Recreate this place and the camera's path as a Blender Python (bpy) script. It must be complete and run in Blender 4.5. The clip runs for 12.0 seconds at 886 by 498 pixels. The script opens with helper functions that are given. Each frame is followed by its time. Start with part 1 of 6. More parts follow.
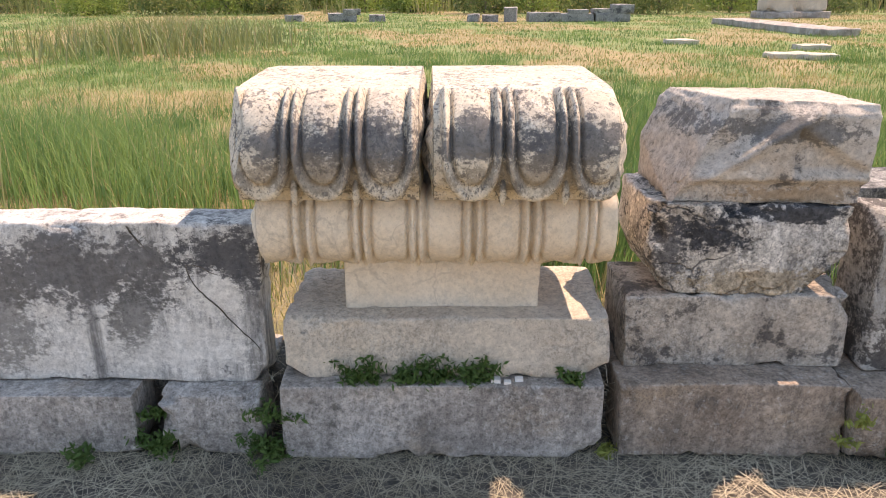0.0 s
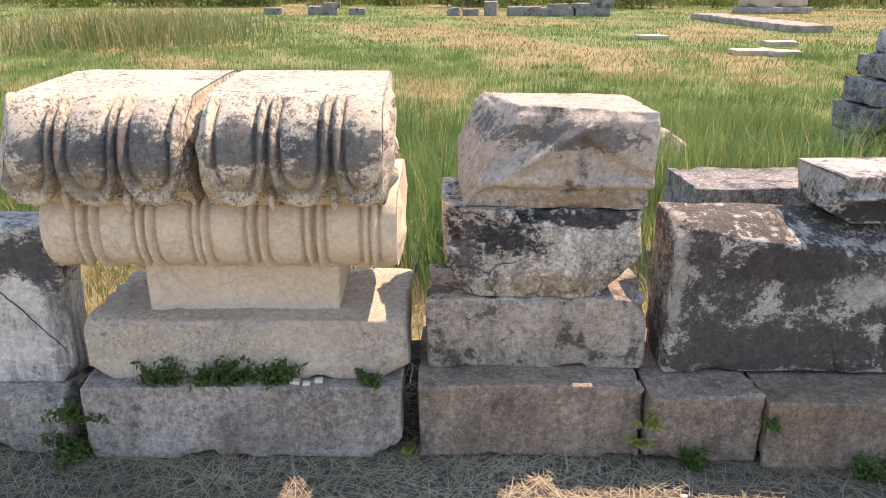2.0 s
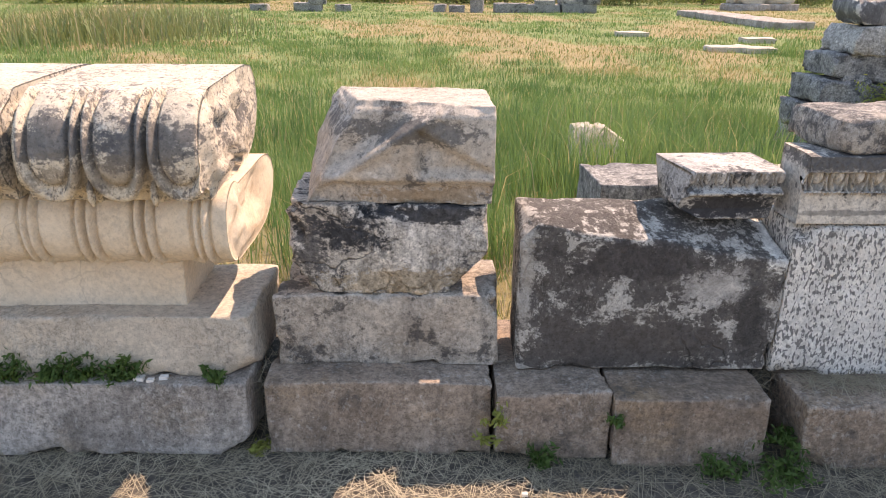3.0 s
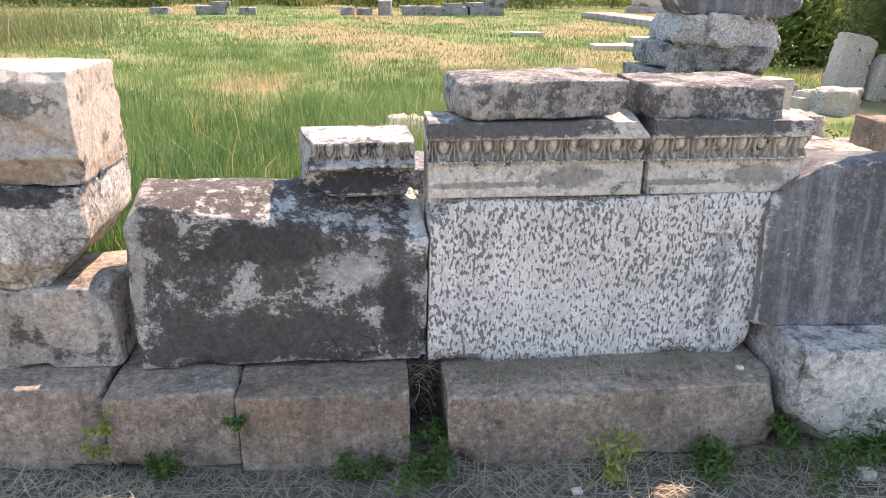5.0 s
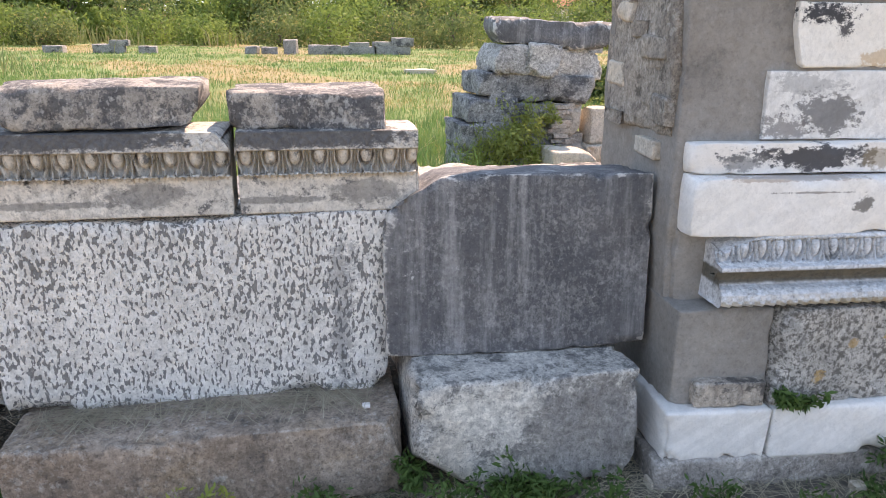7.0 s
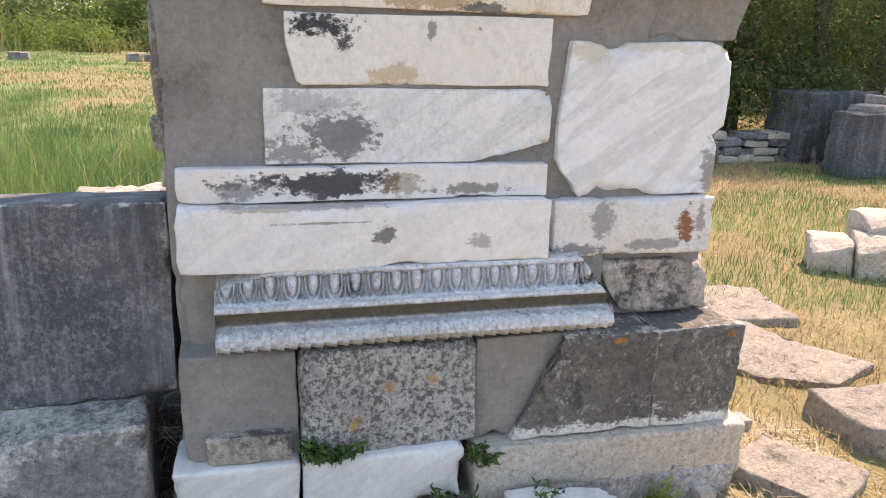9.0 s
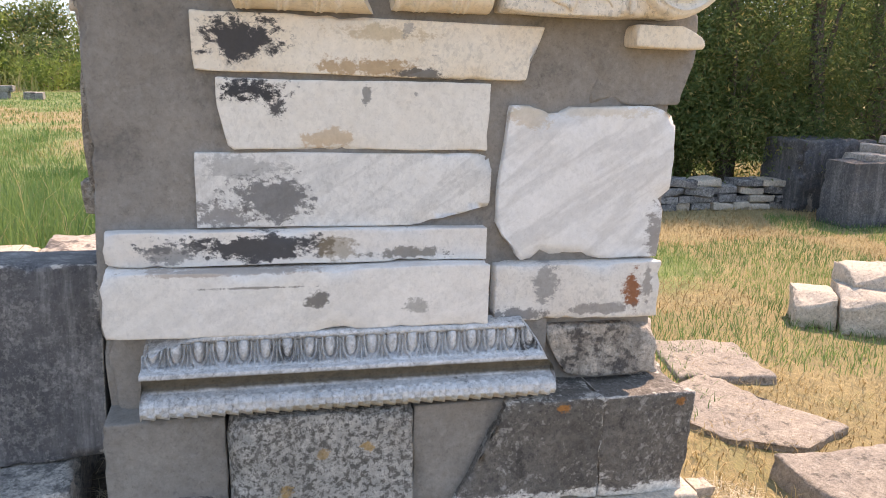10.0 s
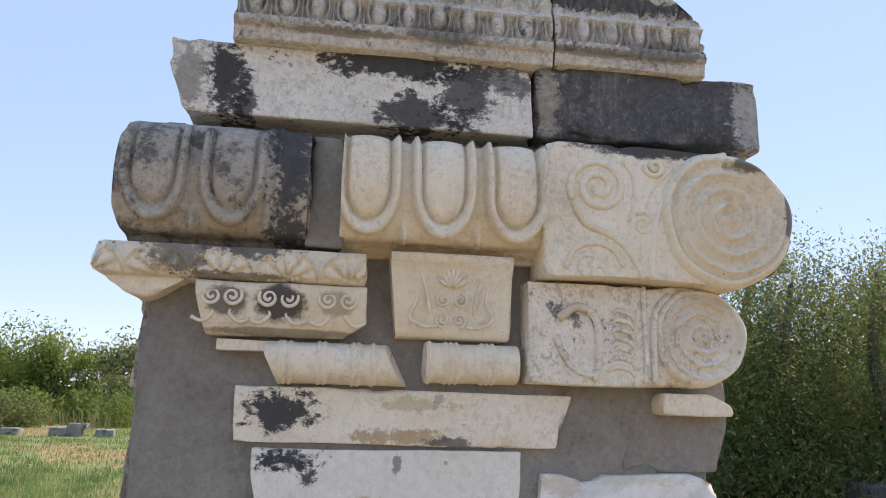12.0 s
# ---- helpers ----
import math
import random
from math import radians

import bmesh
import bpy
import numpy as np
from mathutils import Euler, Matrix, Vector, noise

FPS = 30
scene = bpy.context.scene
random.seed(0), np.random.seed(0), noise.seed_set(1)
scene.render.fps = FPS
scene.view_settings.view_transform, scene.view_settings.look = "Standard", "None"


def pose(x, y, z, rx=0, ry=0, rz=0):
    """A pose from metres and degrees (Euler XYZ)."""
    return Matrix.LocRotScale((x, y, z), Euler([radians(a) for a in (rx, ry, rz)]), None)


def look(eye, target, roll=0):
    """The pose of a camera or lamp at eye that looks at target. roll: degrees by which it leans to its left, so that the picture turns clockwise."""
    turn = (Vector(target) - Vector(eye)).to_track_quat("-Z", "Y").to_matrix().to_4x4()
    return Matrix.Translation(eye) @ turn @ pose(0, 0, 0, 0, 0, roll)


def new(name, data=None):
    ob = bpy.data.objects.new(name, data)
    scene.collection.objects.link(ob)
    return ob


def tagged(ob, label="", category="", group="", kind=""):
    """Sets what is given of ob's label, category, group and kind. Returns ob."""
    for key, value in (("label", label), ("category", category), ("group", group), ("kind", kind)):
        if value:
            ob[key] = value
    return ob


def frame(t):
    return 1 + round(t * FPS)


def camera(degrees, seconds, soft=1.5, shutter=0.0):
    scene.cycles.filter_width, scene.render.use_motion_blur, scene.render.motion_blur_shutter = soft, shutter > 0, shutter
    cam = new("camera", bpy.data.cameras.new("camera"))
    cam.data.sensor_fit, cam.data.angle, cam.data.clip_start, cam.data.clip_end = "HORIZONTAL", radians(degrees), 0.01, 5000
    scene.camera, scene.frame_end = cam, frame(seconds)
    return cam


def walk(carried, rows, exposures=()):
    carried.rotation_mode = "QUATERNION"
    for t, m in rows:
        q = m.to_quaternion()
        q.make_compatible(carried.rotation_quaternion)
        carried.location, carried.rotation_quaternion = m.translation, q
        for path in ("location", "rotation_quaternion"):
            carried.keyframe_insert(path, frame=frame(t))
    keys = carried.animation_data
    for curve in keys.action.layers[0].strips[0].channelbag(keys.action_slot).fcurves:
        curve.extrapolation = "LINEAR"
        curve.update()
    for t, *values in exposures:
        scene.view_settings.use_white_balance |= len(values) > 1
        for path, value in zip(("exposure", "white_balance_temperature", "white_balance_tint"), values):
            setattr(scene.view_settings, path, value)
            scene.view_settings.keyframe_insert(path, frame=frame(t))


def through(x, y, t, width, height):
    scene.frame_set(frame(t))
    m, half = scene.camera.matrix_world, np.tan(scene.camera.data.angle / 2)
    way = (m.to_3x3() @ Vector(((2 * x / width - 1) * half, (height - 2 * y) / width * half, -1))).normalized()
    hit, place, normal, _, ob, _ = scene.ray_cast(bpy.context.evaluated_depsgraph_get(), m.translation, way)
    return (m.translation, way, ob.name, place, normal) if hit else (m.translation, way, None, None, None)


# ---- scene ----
cam = camera(61.6, 12.0, soft=1.0)
METRES, EYE, TILT, LEAN, TURN = 5.0, 1.58, -19.5, 0.0, 0.0
ROWS = [
    (0.0, 0.01, 0.0, 0.0, 0.0, 0.0, -0.0),
    (0.5, 0.0385, -0.0067, 0.0005, -0.2, -0.14, -0.01),
    (1.0, 0.0791, -0.0129, 0.0025, -0.35, -0.26, -0.05),
    (1.5, 0.1096, -0.0164, 0.0028, -0.43, -0.4, -0.12),
    (2.0, 0.1458, -0.008, 0.0073, -0.46, -0.51, -0.18),
    (2.5, 0.1912, -0.0022, 0.0076, -0.51, -0.63, -0.22),
    (3.0, 0.2514, -0.0042, 0.0066, -0.66, -0.74, -0.21),
    (3.5, 0.3094, -0.0009, 0.0047, -1.08, -0.84, -0.04),
    (5.5, 0.5073, 0.0416, -0.0173, -7.22, 0.27, 1.99),
    (6.0, 0.556, 0.0416, -0.0235, -8.65, 1.2, 2.39),
    (6.5, 0.6173, 0.0532, -0.0258, -9.64, 1.96, 2.64),
    (7.0, 0.6724, 0.0588, -0.0259, -10.55, 2.41, 2.93),
    (7.5, 0.7419, 0.0547, -0.0258, -11.75, 2.46, 3.39),
    (9.5, 0.94, 0.0512, -0.0186, -17.12, 3.04, 4.32),
    (10.0, 0.9533, 0.0458, -0.0109, -15.79, 5.76, 3.65),
    (10.5, 0.9661, 0.0391, -0.0041, -14.37, 13.75, 3.28),
    (11.0, 0.9679, 0.0329, -0.0023, -13.26, 20.79, 2.98),
    (11.5, 0.9674, 0.0281, -0.0, -12.2, 26.48, 2.62),
    (12.0, 0.9666, 0.026, 0.0016, -11.4, 31.39, 2.31),
]
walk(cam, [(t, pose(0, 0, EYE, TILT, LEAN, TURN) @ pose(METRES * x, METRES * y, METRES * z, 90 + pitch, roll, yaw)) for t, x, y, z, yaw, pitch, roll in ROWS],
     exposures=[(0.0, 1.62, 9300, 31), (3.5, 1.60, 9200, 31), (5.5, 2.02, 8800, 31), (9.5, 1.70, 9200, 31), (10.5, 1.57, 9000, 31), (12.0, 1.22, 8300, 29)])

# ---- world, sun, exposure ----
SUN = Vector((0.55, 0.40, 1.0)).normalized()
world = bpy.data.worlds.new("sky")
scene.world = world
world.use_nodes = True
wn = world.node_tree
sky = wn.nodes.new("ShaderNodeTexSky")
sky.sky_type, sky.sun_disc = "NISHITA", False
sky.sun_elevation, sky.sun_rotation = math.asin(SUN.z), math.atan2(SUN.x, SUN.y)
sky.air_density, sky.dust_density, sky.ozone_density = 0.9, 0.05, 2.0
even = wn.nodes.new("ShaderNodeMix")
even.data_type = "RGBA"
even.inputs[0].default_value = 0.74
even.inputs[7].default_value = (0.95, 1.9, 3.1, 1.0)
wn.links.new(sky.outputs[0], even.inputs[6])
wn.links.new(even.outputs[2], wn.nodes["Background"].inputs[0])
wn.nodes["Background"].inputs[1].default_value = 0.15
sun = new("sun", bpy.data.lights.new("sun", "SUN"))
sun.data.energy, sun.data.angle, sun.data.color = 2.2, radians(0.53), (1.0, 0.93, 0.82)
sun.matrix_world = look(SUN * 40, (0, 0, 0))


# ---- node helpers and materials ----
def node(nt, kind, ins=None, **props):
    n = nt.nodes.new(kind)
    if "operation" in props:
        n.operation = props["operation"]
    if "interpolation_type" in props:
        n.interpolation_type = props["interpolation_type"]
    if "data_type" in props:
        n.data_type, n.blend_type = props["data_type"], props["blend_type"]
    if "feature" in props:
        n.feature = props["feature"]
    for k, v in (ins or {}).items():
        if isinstance(v, bpy.types.NodeSocket):
            nt.links.new(v, n.inputs[k])
        else:
            n.inputs[k].default_value = v
    return n


def rgb(c):
    return (c[0], c[1], c[2], 1.0)


def mixc(nt, fac, a, b, how="MIX"):
    n = node(nt, "ShaderNodeMix", data_type="RGBA", blend_type=how)
    for k, v in ((0, fac), (6, a), (7, b)):
        if isinstance(v, bpy.types.NodeSocket):
            nt.links.new(v, n.inputs[k])
        else:
            n.inputs[k].default_value = v if k == 0 else rgb(v)
    return n.outputs[2]


def noise_of(nt, vec, scale, detail=5.0, rough=0.6, dist=0.0):
    return node(nt, "ShaderNodeTexNoise", {"Vector": vec, "Scale": scale, "Detail": detail, "Roughness": rough, "Distortion": dist}).outputs[0]


def ramp(nt, v, lo, hi, a=0.0, b=1.0):
    return node(nt, "ShaderNodeMapRange", {0: v, 1: lo, 2: hi, 3: a, 4: b}, interpolation_type="SMOOTHSTEP").outputs[0]


def calc(nt, op, a, b=0.0):
    return node(nt, "ShaderNodeMath", {0: a, 1: b}, operation=op).outputs[0]


def begin(name):
    m = bpy.data.materials.new(name)
    m.use_nodes = True
    nt = m.node_tree
    co = node(nt, "ShaderNodeTexCoord").outputs["Object"]
    rnd = node(nt, "ShaderNodeObjectInfo").outputs["Random"]
    vec = node(nt, "ShaderNodeVectorMath", {0: co, 1: node(nt, "ShaderNodeVectorMath", {0: (37.0, 19.0, 53.0), "Scale": rnd}, operation="SCALE").outputs[0]}, operation="ADD").outputs[0]
    return m, nt, co, vec, nt.nodes["Principled BSDF"]


def stretch(nt, vec, s):
    return node(nt, "ShaderNodeVectorMath", {0: vec, 1: s}, operation="MULTIPLY").outputs[0]


def stone_mat(name, base, alt, dark=(0.07, 0.07, 0.075), cover=0.3, scale=4.0, streak=0.0, speck=0.2, pits=0.0, warm=0.0, spots=(), bump=0.25, rough=0.85, hard=0.08, veins=0.0, cracks=0.0, grain_shade=1.0, fray=1.0, edge=0.0):
    """Weathered stone: two base tones, a dark lichen crust over `cover` of it, streaks, specks, chisel pits, rusty
    wash, stains of their own shape, and shade of small hollows and pores put into the colour.
    """
    m, nt, co, vec, bs = begin(name)
    big = noise_of(nt, vec, 2.2, 6, 0.6)
    fine = noise_of(nt, vec, 55.0, 4, 0.7)
    mid = noise_of(nt, vec, scale, 12, 0.72)
    crisp = noise_of(nt, vec, 38.0, 9, 0.78)
    col = mixc(nt, ramp(nt, big, 0.35, 0.65), base, alt)
    if veins:
        w = noise_of(nt, stretch(nt, node(nt, "ShaderNodeMapping", {"Vector": vec, "Rotation": (0.0, 0.6, 0.0)}).outputs[0], (0.7, 0.7, 4.0)), 3.0, 5, 0.55, 0.3)
        v = calc(nt, "ABSOLUTE", calc(nt, "SUBTRACT", w, 0.5))
        col = mixc(nt, ramp(nt, v, 0.0, 0.09, veins, 0.0), col, tuple(0.55 * c for c in base))
    if warm:
        w = noise_of(nt, stretch(nt, vec, (1.0, 1.0, 1.6)), 3.1, 6, 0.65)
        col = mixc(nt, ramp(nt, w, 0.5, 0.75, 0.0, warm), col, (0.50, 0.30, 0.13))
    relief = [(fine, 0.35), (mid, 0.6), (crisp, 0.9)]
    if cover > 0:
        t = 0.72 - 0.44 * cover
        ragged = calc(nt, "ADD", mid, calc(nt, "MULTIPLY", calc(nt, "SUBTRACT", crisp, 0.5), 0.45))
        mask = ramp(nt, ragged, t - 0.42 * hard, t + 0.42 * hard)
        col = mixc(nt, calc(nt, "MULTIPLY", mask, 0.92), col, dark)
    if streak:
        s = noise_of(nt, stretch(nt, vec, (7.0, 7.0, 0.55)), 1.6, 7, 0.7)
        col = mixc(nt, ramp(nt, s, 0.48, 0.68, 0.0, streak), col, dark)
    if pits:
        v = node(nt, "ShaderNodeTexNoise", {"Vector": stretch(nt, vec, (1.0, 1.0, 0.5)), "Scale": 104.0, "Detail": 2.2, "Roughness": 0.5, "Distortion": 0.2}).outputs[0]
        p = calc(nt, "ADD", v, calc(nt, "MULTIPLY", calc(nt, "SUBTRACT", mid, 0.5), 0.25))
        mask = ramp(nt, p, 0.535, 0.58, 0.0, pits)
        col = mixc(nt, mask, col, dark)
        relief.append((calc(nt, "SUBTRACT", 1.0, mask), 0.8))
    if cracks:
        v = node(nt, "ShaderNodeTexVoronoi", {"Vector": node(nt, "ShaderNodeVectorMath", {0: vec, 1: stretch(nt, node(nt, "ShaderNodeTexNoise", {"Vector": vec, "Scale": 5.0, "Detail": 4.0}).outputs[1], (0.25, 0.25, 0.25))}, operation="ADD").outputs[0], "Scale": 5.0}, feature="DISTANCE_TO_EDGE").outputs[0]
        mask = calc(nt, "MULTIPLY", ramp(nt, v, 0.006, 0.03, cracks, 0.0), ramp(nt, big, 0.45, 0.6))
        col = mixc(nt, mask, col, dark)
        relief.append((calc(nt, "SUBTRACT", 1.0, mask), 0.8))
    if speck:
        # lichen flecks: small dark and pale grains with hard edges, thicker in some parts than in others
        where = ramp(nt, noise_of(nt, vec, 3.3, 5, 0.65), 0.38, 0.62, -0.05, 0.05)
        for size, tone, much, t in ((52.0, dark, 0.9, 0.585), (130.0, dark, 0.8, 0.60), (41.0, (0.66, 0.64, 0.60), 0.6, 0.625), (95.0, (0.60, 0.58, 0.54), 0.5, 0.62)):
            v = calc(nt, "ADD", noise_of(nt, stretch(nt, vec, (1.0, 1.0, 0.8)), size, 3, 0.6), where)
            col = mixc(nt, ramp(nt, v, t - 0.012, t + 0.022, 0.0, min(0.92, 1.3 * speck * much)), col, tone)
    x = node(nt, "ShaderNodeSeparateXYZ", {0: co})
    wob = calc(nt, "ADD", calc(nt, "MULTIPLY", noise_of(nt, vec, 7.0, 8, 0.7), 0.45), calc(nt, "MULTIPLY", noise_of(nt, stretch(nt, vec, (1.0, 1.0, 1.5)), 34.0, 8, 0.78), 0.55))
    for cx, cz, rx, rz, tone, amount in spots:
        a = calc(nt, "POWER", calc(nt, "ABSOLUTE", calc(nt, "DIVIDE", calc(nt, "SUBTRACT", x.outputs[0], cx), rx)), 2.0)
        b = calc(nt, "POWER", calc(nt, "ABSOLUTE", calc(nt, "DIVIDE", calc(nt, "SUBTRACT", x.outputs[2], cz), rz)), 2.0)
        d = calc(nt, "ADD", calc(nt, "SQRT", calc(nt, "ADD", a, b)), calc(nt, "MULTIPLY", calc(nt, "SUBTRACT", wob, 0.5), 6.5 * fray))
        col = mixc(nt, ramp(nt, d, 0.66, 1.06, min(1.0, 1.06 * amount), 0.0), col, tone)
    if edge:
        worn = calc(nt, "ADD", node(nt, "ShaderNodeNewGeometry").outputs["Pointiness"], calc(nt, "MULTIPLY", calc(nt, "SUBTRACT", wob, 0.5), 0.30))
        col = mixc(nt, ramp(nt, worn, 0.535, 0.56, 0.0, edge), col, (0.60, 0.57, 0.53))
    # shade inside pores and small hollows, multiplied into the colour along with random grain
    hollows = calc(nt, "MULTIPLY", ramp(nt, crisp, 0.34, 0.62, 1 - 0.42 * grain_shade, 1 + 0.30 * grain_shade), ramp(nt, noise_of(nt, vec, 125.0, 3, 0.65), 0.30, 0.46, 1 - 0.55 * grain_shade, 1 + 0.06 * grain_shade))
    grain = calc(nt, "MULTIPLY", ramp(nt, fine, 0.3, 0.7, 1 - 0.30 * grain_shade, 1 + 0.20 * grain_shade), ramp(nt, noise_of(nt, vec, 13.0, 6, 0.7), 0.3, 0.7, 1 - 0.2 * grain_shade, 1 + 0.13 * grain_shade))
    grain = calc(nt, "MULTIPLY", grain, hollows)
    col = mixc(nt, 1.0, col, node(nt, "ShaderNodeCombineColor", {0: grain, 1: grain, 2: grain}).outputs[0], "MULTIPLY")
    nt.links.new(col, bs.inputs["Base Color"])
    bs.inputs["Roughness"].default_value = rough
    bs.inputs["Specular IOR Level"].default_value = 0.3
    h = None
    for sock, k in relief:
        t = calc(nt, "MULTIPLY", sock, k)
        h = t if h is None else calc(nt, "ADD", h, t)
    b = node(nt, "ShaderNodeBump", {"Strength": min(1.0, 1.7 * bump), "Distance": 0.012, "Height": h})
    nt.links.new(b.outputs[0], bs.inputs["Normal"])
    return m


def leaf_mat(name, a, b, dry=None, dry_share=0.0, through=0.35):
    """Leaves and blades: colour varies from piece to piece, some light passes through."""
    m, nt, co, vec, bs = begin(name)
    r = node(nt, "ShaderNodeNewGeometry").outputs["Random Per Island"]
    patch = noise_of(nt, co, 0.55, 4, 0.6)
    col = mixc(nt, calc(nt, "ADD", calc(nt, "MULTIPLY", r, 0.45), calc(nt, "MULTIPLY", ramp(nt, patch, 0.38, 0.62), 0.55)), a, b)
    if dry:
        col = mixc(nt, ramp(nt, r, 1.0 - dry_share - 0.02, 1.0 - dry_share), col, dry)
    nt.links.new(col, bs.inputs["Base Color"])
    bs.inputs["Roughness"].default_value = 0.6
    bs.inputs["Specular IOR Level"].default_value = 0.25
    tr = node(nt, "ShaderNodeBsdfTranslucent", {"Color": col})
    mix = node(nt, "ShaderNodeMixShader", {0: through, 1: bs.outputs[0], 2: tr.outputs[0]})
    nt.links.new(mix.outputs[0], nt.nodes["Material Output"].inputs[0])
    return m


DARK, BLACK, RUST, PALE = (0.075, 0.075, 0.08), (0.035, 0.035, 0.04), (0.30, 0.10, 0.03), (0.72, 0.70, 0.66)
OCHRE = (0.50, 0.31, 0.13)
M = {}
M["cream"] = stone_mat("cream_marble", (0.72, 0.60, 0.47), (0.76, 0.655, 0.53), (0.16, 0.12, 0.09), grain_shade=0.2, cover=0.05, scale=9.0, speck=0.10, warm=0.18, hard=0.06, cracks=0.18, bump=0.25)
M["cap"] = stone_mat("weathered_capital_marble", (0.66, 0.58, 0.47), (0.58, 0.51, 0.42), (0.085, 0.085, 0.09), cover=0.26, scale=13.0, speck=0.6, warm=0.1, hard=0.12, grain_shade=0.45,
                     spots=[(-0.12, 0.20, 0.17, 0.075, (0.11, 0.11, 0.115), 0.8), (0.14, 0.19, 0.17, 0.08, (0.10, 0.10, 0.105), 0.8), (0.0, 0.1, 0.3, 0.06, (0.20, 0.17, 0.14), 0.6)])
M["base"] = stone_mat("pale_base_stone", (0.62, 0.54, 0.45), (0.53, 0.46, 0.385), (0.14, 0.125, 0.11), cover=0.15, scale=7.0, grain_shade=0.42, speck=0.25, warm=0.18, hard=0.1, bump=0.4, cracks=0.25)
M["step"] = stone_mat("grey_step_stone", (0.50, 0.455, 0.42), (0.30, 0.265, 0.24), (0.12, 0.11, 0.10), cover=0.22, scale=4.0, streak=0.5, speck=0.3, hard=0.12, bump=0.4, warm=0.25, grain_shade=0.75, cracks=0.15, edge=0.25)
M["brown"] = stone_mat("brown_step_stone", (0.27, 0.20, 0.155), (0.37, 0.29, 0.235), (0.11, 0.092, 0.08), cover=0.25, scale=4.5, streak=0.5, speck=0.24, warm=0.35, hard=0.16, grain_shade=0.75, bump=0.4, edge=0.2)
M["slab_left"] = stone_mat("streaked_orthostat", (0.70, 0.67, 0.63), (0.60, 0.58, 0.55), (0.10, 0.098, 0.10), cover=0.20, scale=3.5, streak=0.8, speck=0.22, hard=0.1, cracks=0.3, grain_shade=0.45, fray=0.8, bump=0.35,
                           spots=[(0.25, 0.42, 0.42, 0.15, (0.12, 0.115, 0.115), 0.85), (0.74, 0.47, 0.16, 0.12, (0.085, 0.085, 0.09), 0.9), (-0.1, 0.25, 0.2, 0.2, (0.17, 0.16, 0.15), 0.7), (0.42, 0.27, 0.10, 0.16, (0.13, 0.125, 0.12), 0.75), (0.62, 0.13, 0.2, 0.1, (0.70, 0.67, 0.63), 0.8), (0.70, 0.33, 0.09, 0.09, (0.72, 0.69, 0.65), 0.9)])
M["slab_black"] = stone_mat("blackened_orthostat", (0.56, 0.53, 0.49), (0.50, 0.475, 0.44), (0.075, 0.066, 0.062), cover=0.60, scale=8.0, speck=0.30, hard=0.05, cracks=0.8, bump=0.55, edge=0.7, fray=0.8,
                            grain_shade=0.6, spots=[(0.24, 0.33, 0.18, 0.09, (0.55, 0.52, 0.49), 0.6), (-0.05, 0.42, 0.34, 0.08, (0.07, 0.062, 0.06), 0.85), (-0.10, 0.10, 0.42, 0.16, (0.105, 0.092, 0.085), 0.9), (0.36, 0.22, 0.06, 0.2, (0.065, 0.06, 0.058), 0.8), (0.445, 0.50, 0.05, 0.11, PALE, 1.0), (-0.44, 0.35, 0.03, 0.25, (0.50, 0.47, 0.43), 0.7)])
M["slab_pitted"] = stone_mat("chisel_pitted_orthostat", (0.86, 0.82, 0.775), (0.80, 0.765, 0.725), (0.10, 0.098, 0.10), cover=0.05, scale=3.0, streak=0.15, speck=0.1, pits=0.78, grain_shade=0.35, bump=0.5,
                             spots=[(0.42, 0.2, 0.05, 0.4, (0.14, 0.14, 0.145), 0.45)])
M["slab_dark"] = stone_mat("smooth_dark_orthostat", (0.085, 0.086, 0.092), (0.135, 0.132, 0.135), (0.42, 0.41, 0.40), cover=0.12, scale=4.0, streak=0.5, speck=0.14, hard=0.05, grain_shade=0.4, bump=0.2, rough=0.7, edge=0.8)
M["rough_grey"] = stone_mat("rough_grey_limestone", (0.46, 0.44, 0.415), (0.66, 0.63, 0.59), (0.16, 0.155, 0.15), cover=0.30, scale=10.0, speck=0.4, hard=0.12, bump=0.6)
M["rough_brown"] = stone_mat("rough_brown_limestone", (0.43, 0.365, 0.31), (0.55, 0.485, 0.42), (0.095, 0.085, 0.08), cover=0.38, scale=6.0, streak=0.5, speck=0.25, hard=0.08, bump=0.5, warm=0.2, edge=0.3, grain_shade=0.7)
M["brown_break"] = stone_mat("fractured_brown_limestone", (0.50, 0.43, 0.365), (0.58, 0.52, 0.46), (0.13, 0.12, 0.115), cover=0.26, scale=7.0, speck=0.25, hard=0.1, bump=0.5, warm=0.15, grain_shade=0.5,
                             spots=[(0.0, 0.25, 0.28, 0.05, (0.14, 0.135, 0.13), 0.8), (0.1, 0.03, 0.28, 0.03, (0.32, 0.21, 0.12), 0.6), (-0.14, 0.10, 0.09, 0.02, (0.68, 0.63, 0.58), 0.7)])
M["blue_crust"] = stone_mat("crusted_grey_marble", (0.68, 0.65, 0.62), (0.58, 0.53, 0.47), (0.05, 0.053, 0.06), cover=0.30, scale=5.0, speck=0.25, streak=0.45, hard=0.05, cracks=0.75, bump=0.5, warm=0.2,
                            spots=[(-0.14, 0.24, 0.17, 0.08, (0.045, 0.048, 0.055), 0.92), (0.1, 0.30, 0.26, 0.035, (0.05, 0.053, 0.06), 0.9), (-0.27, 0.18, 0.07, 0.14, (0.07, 0.07, 0.075), 0.8), (0.05, 0.05, 0.3, 0.05, (0.40, 0.30, 0.19), 0.6)])
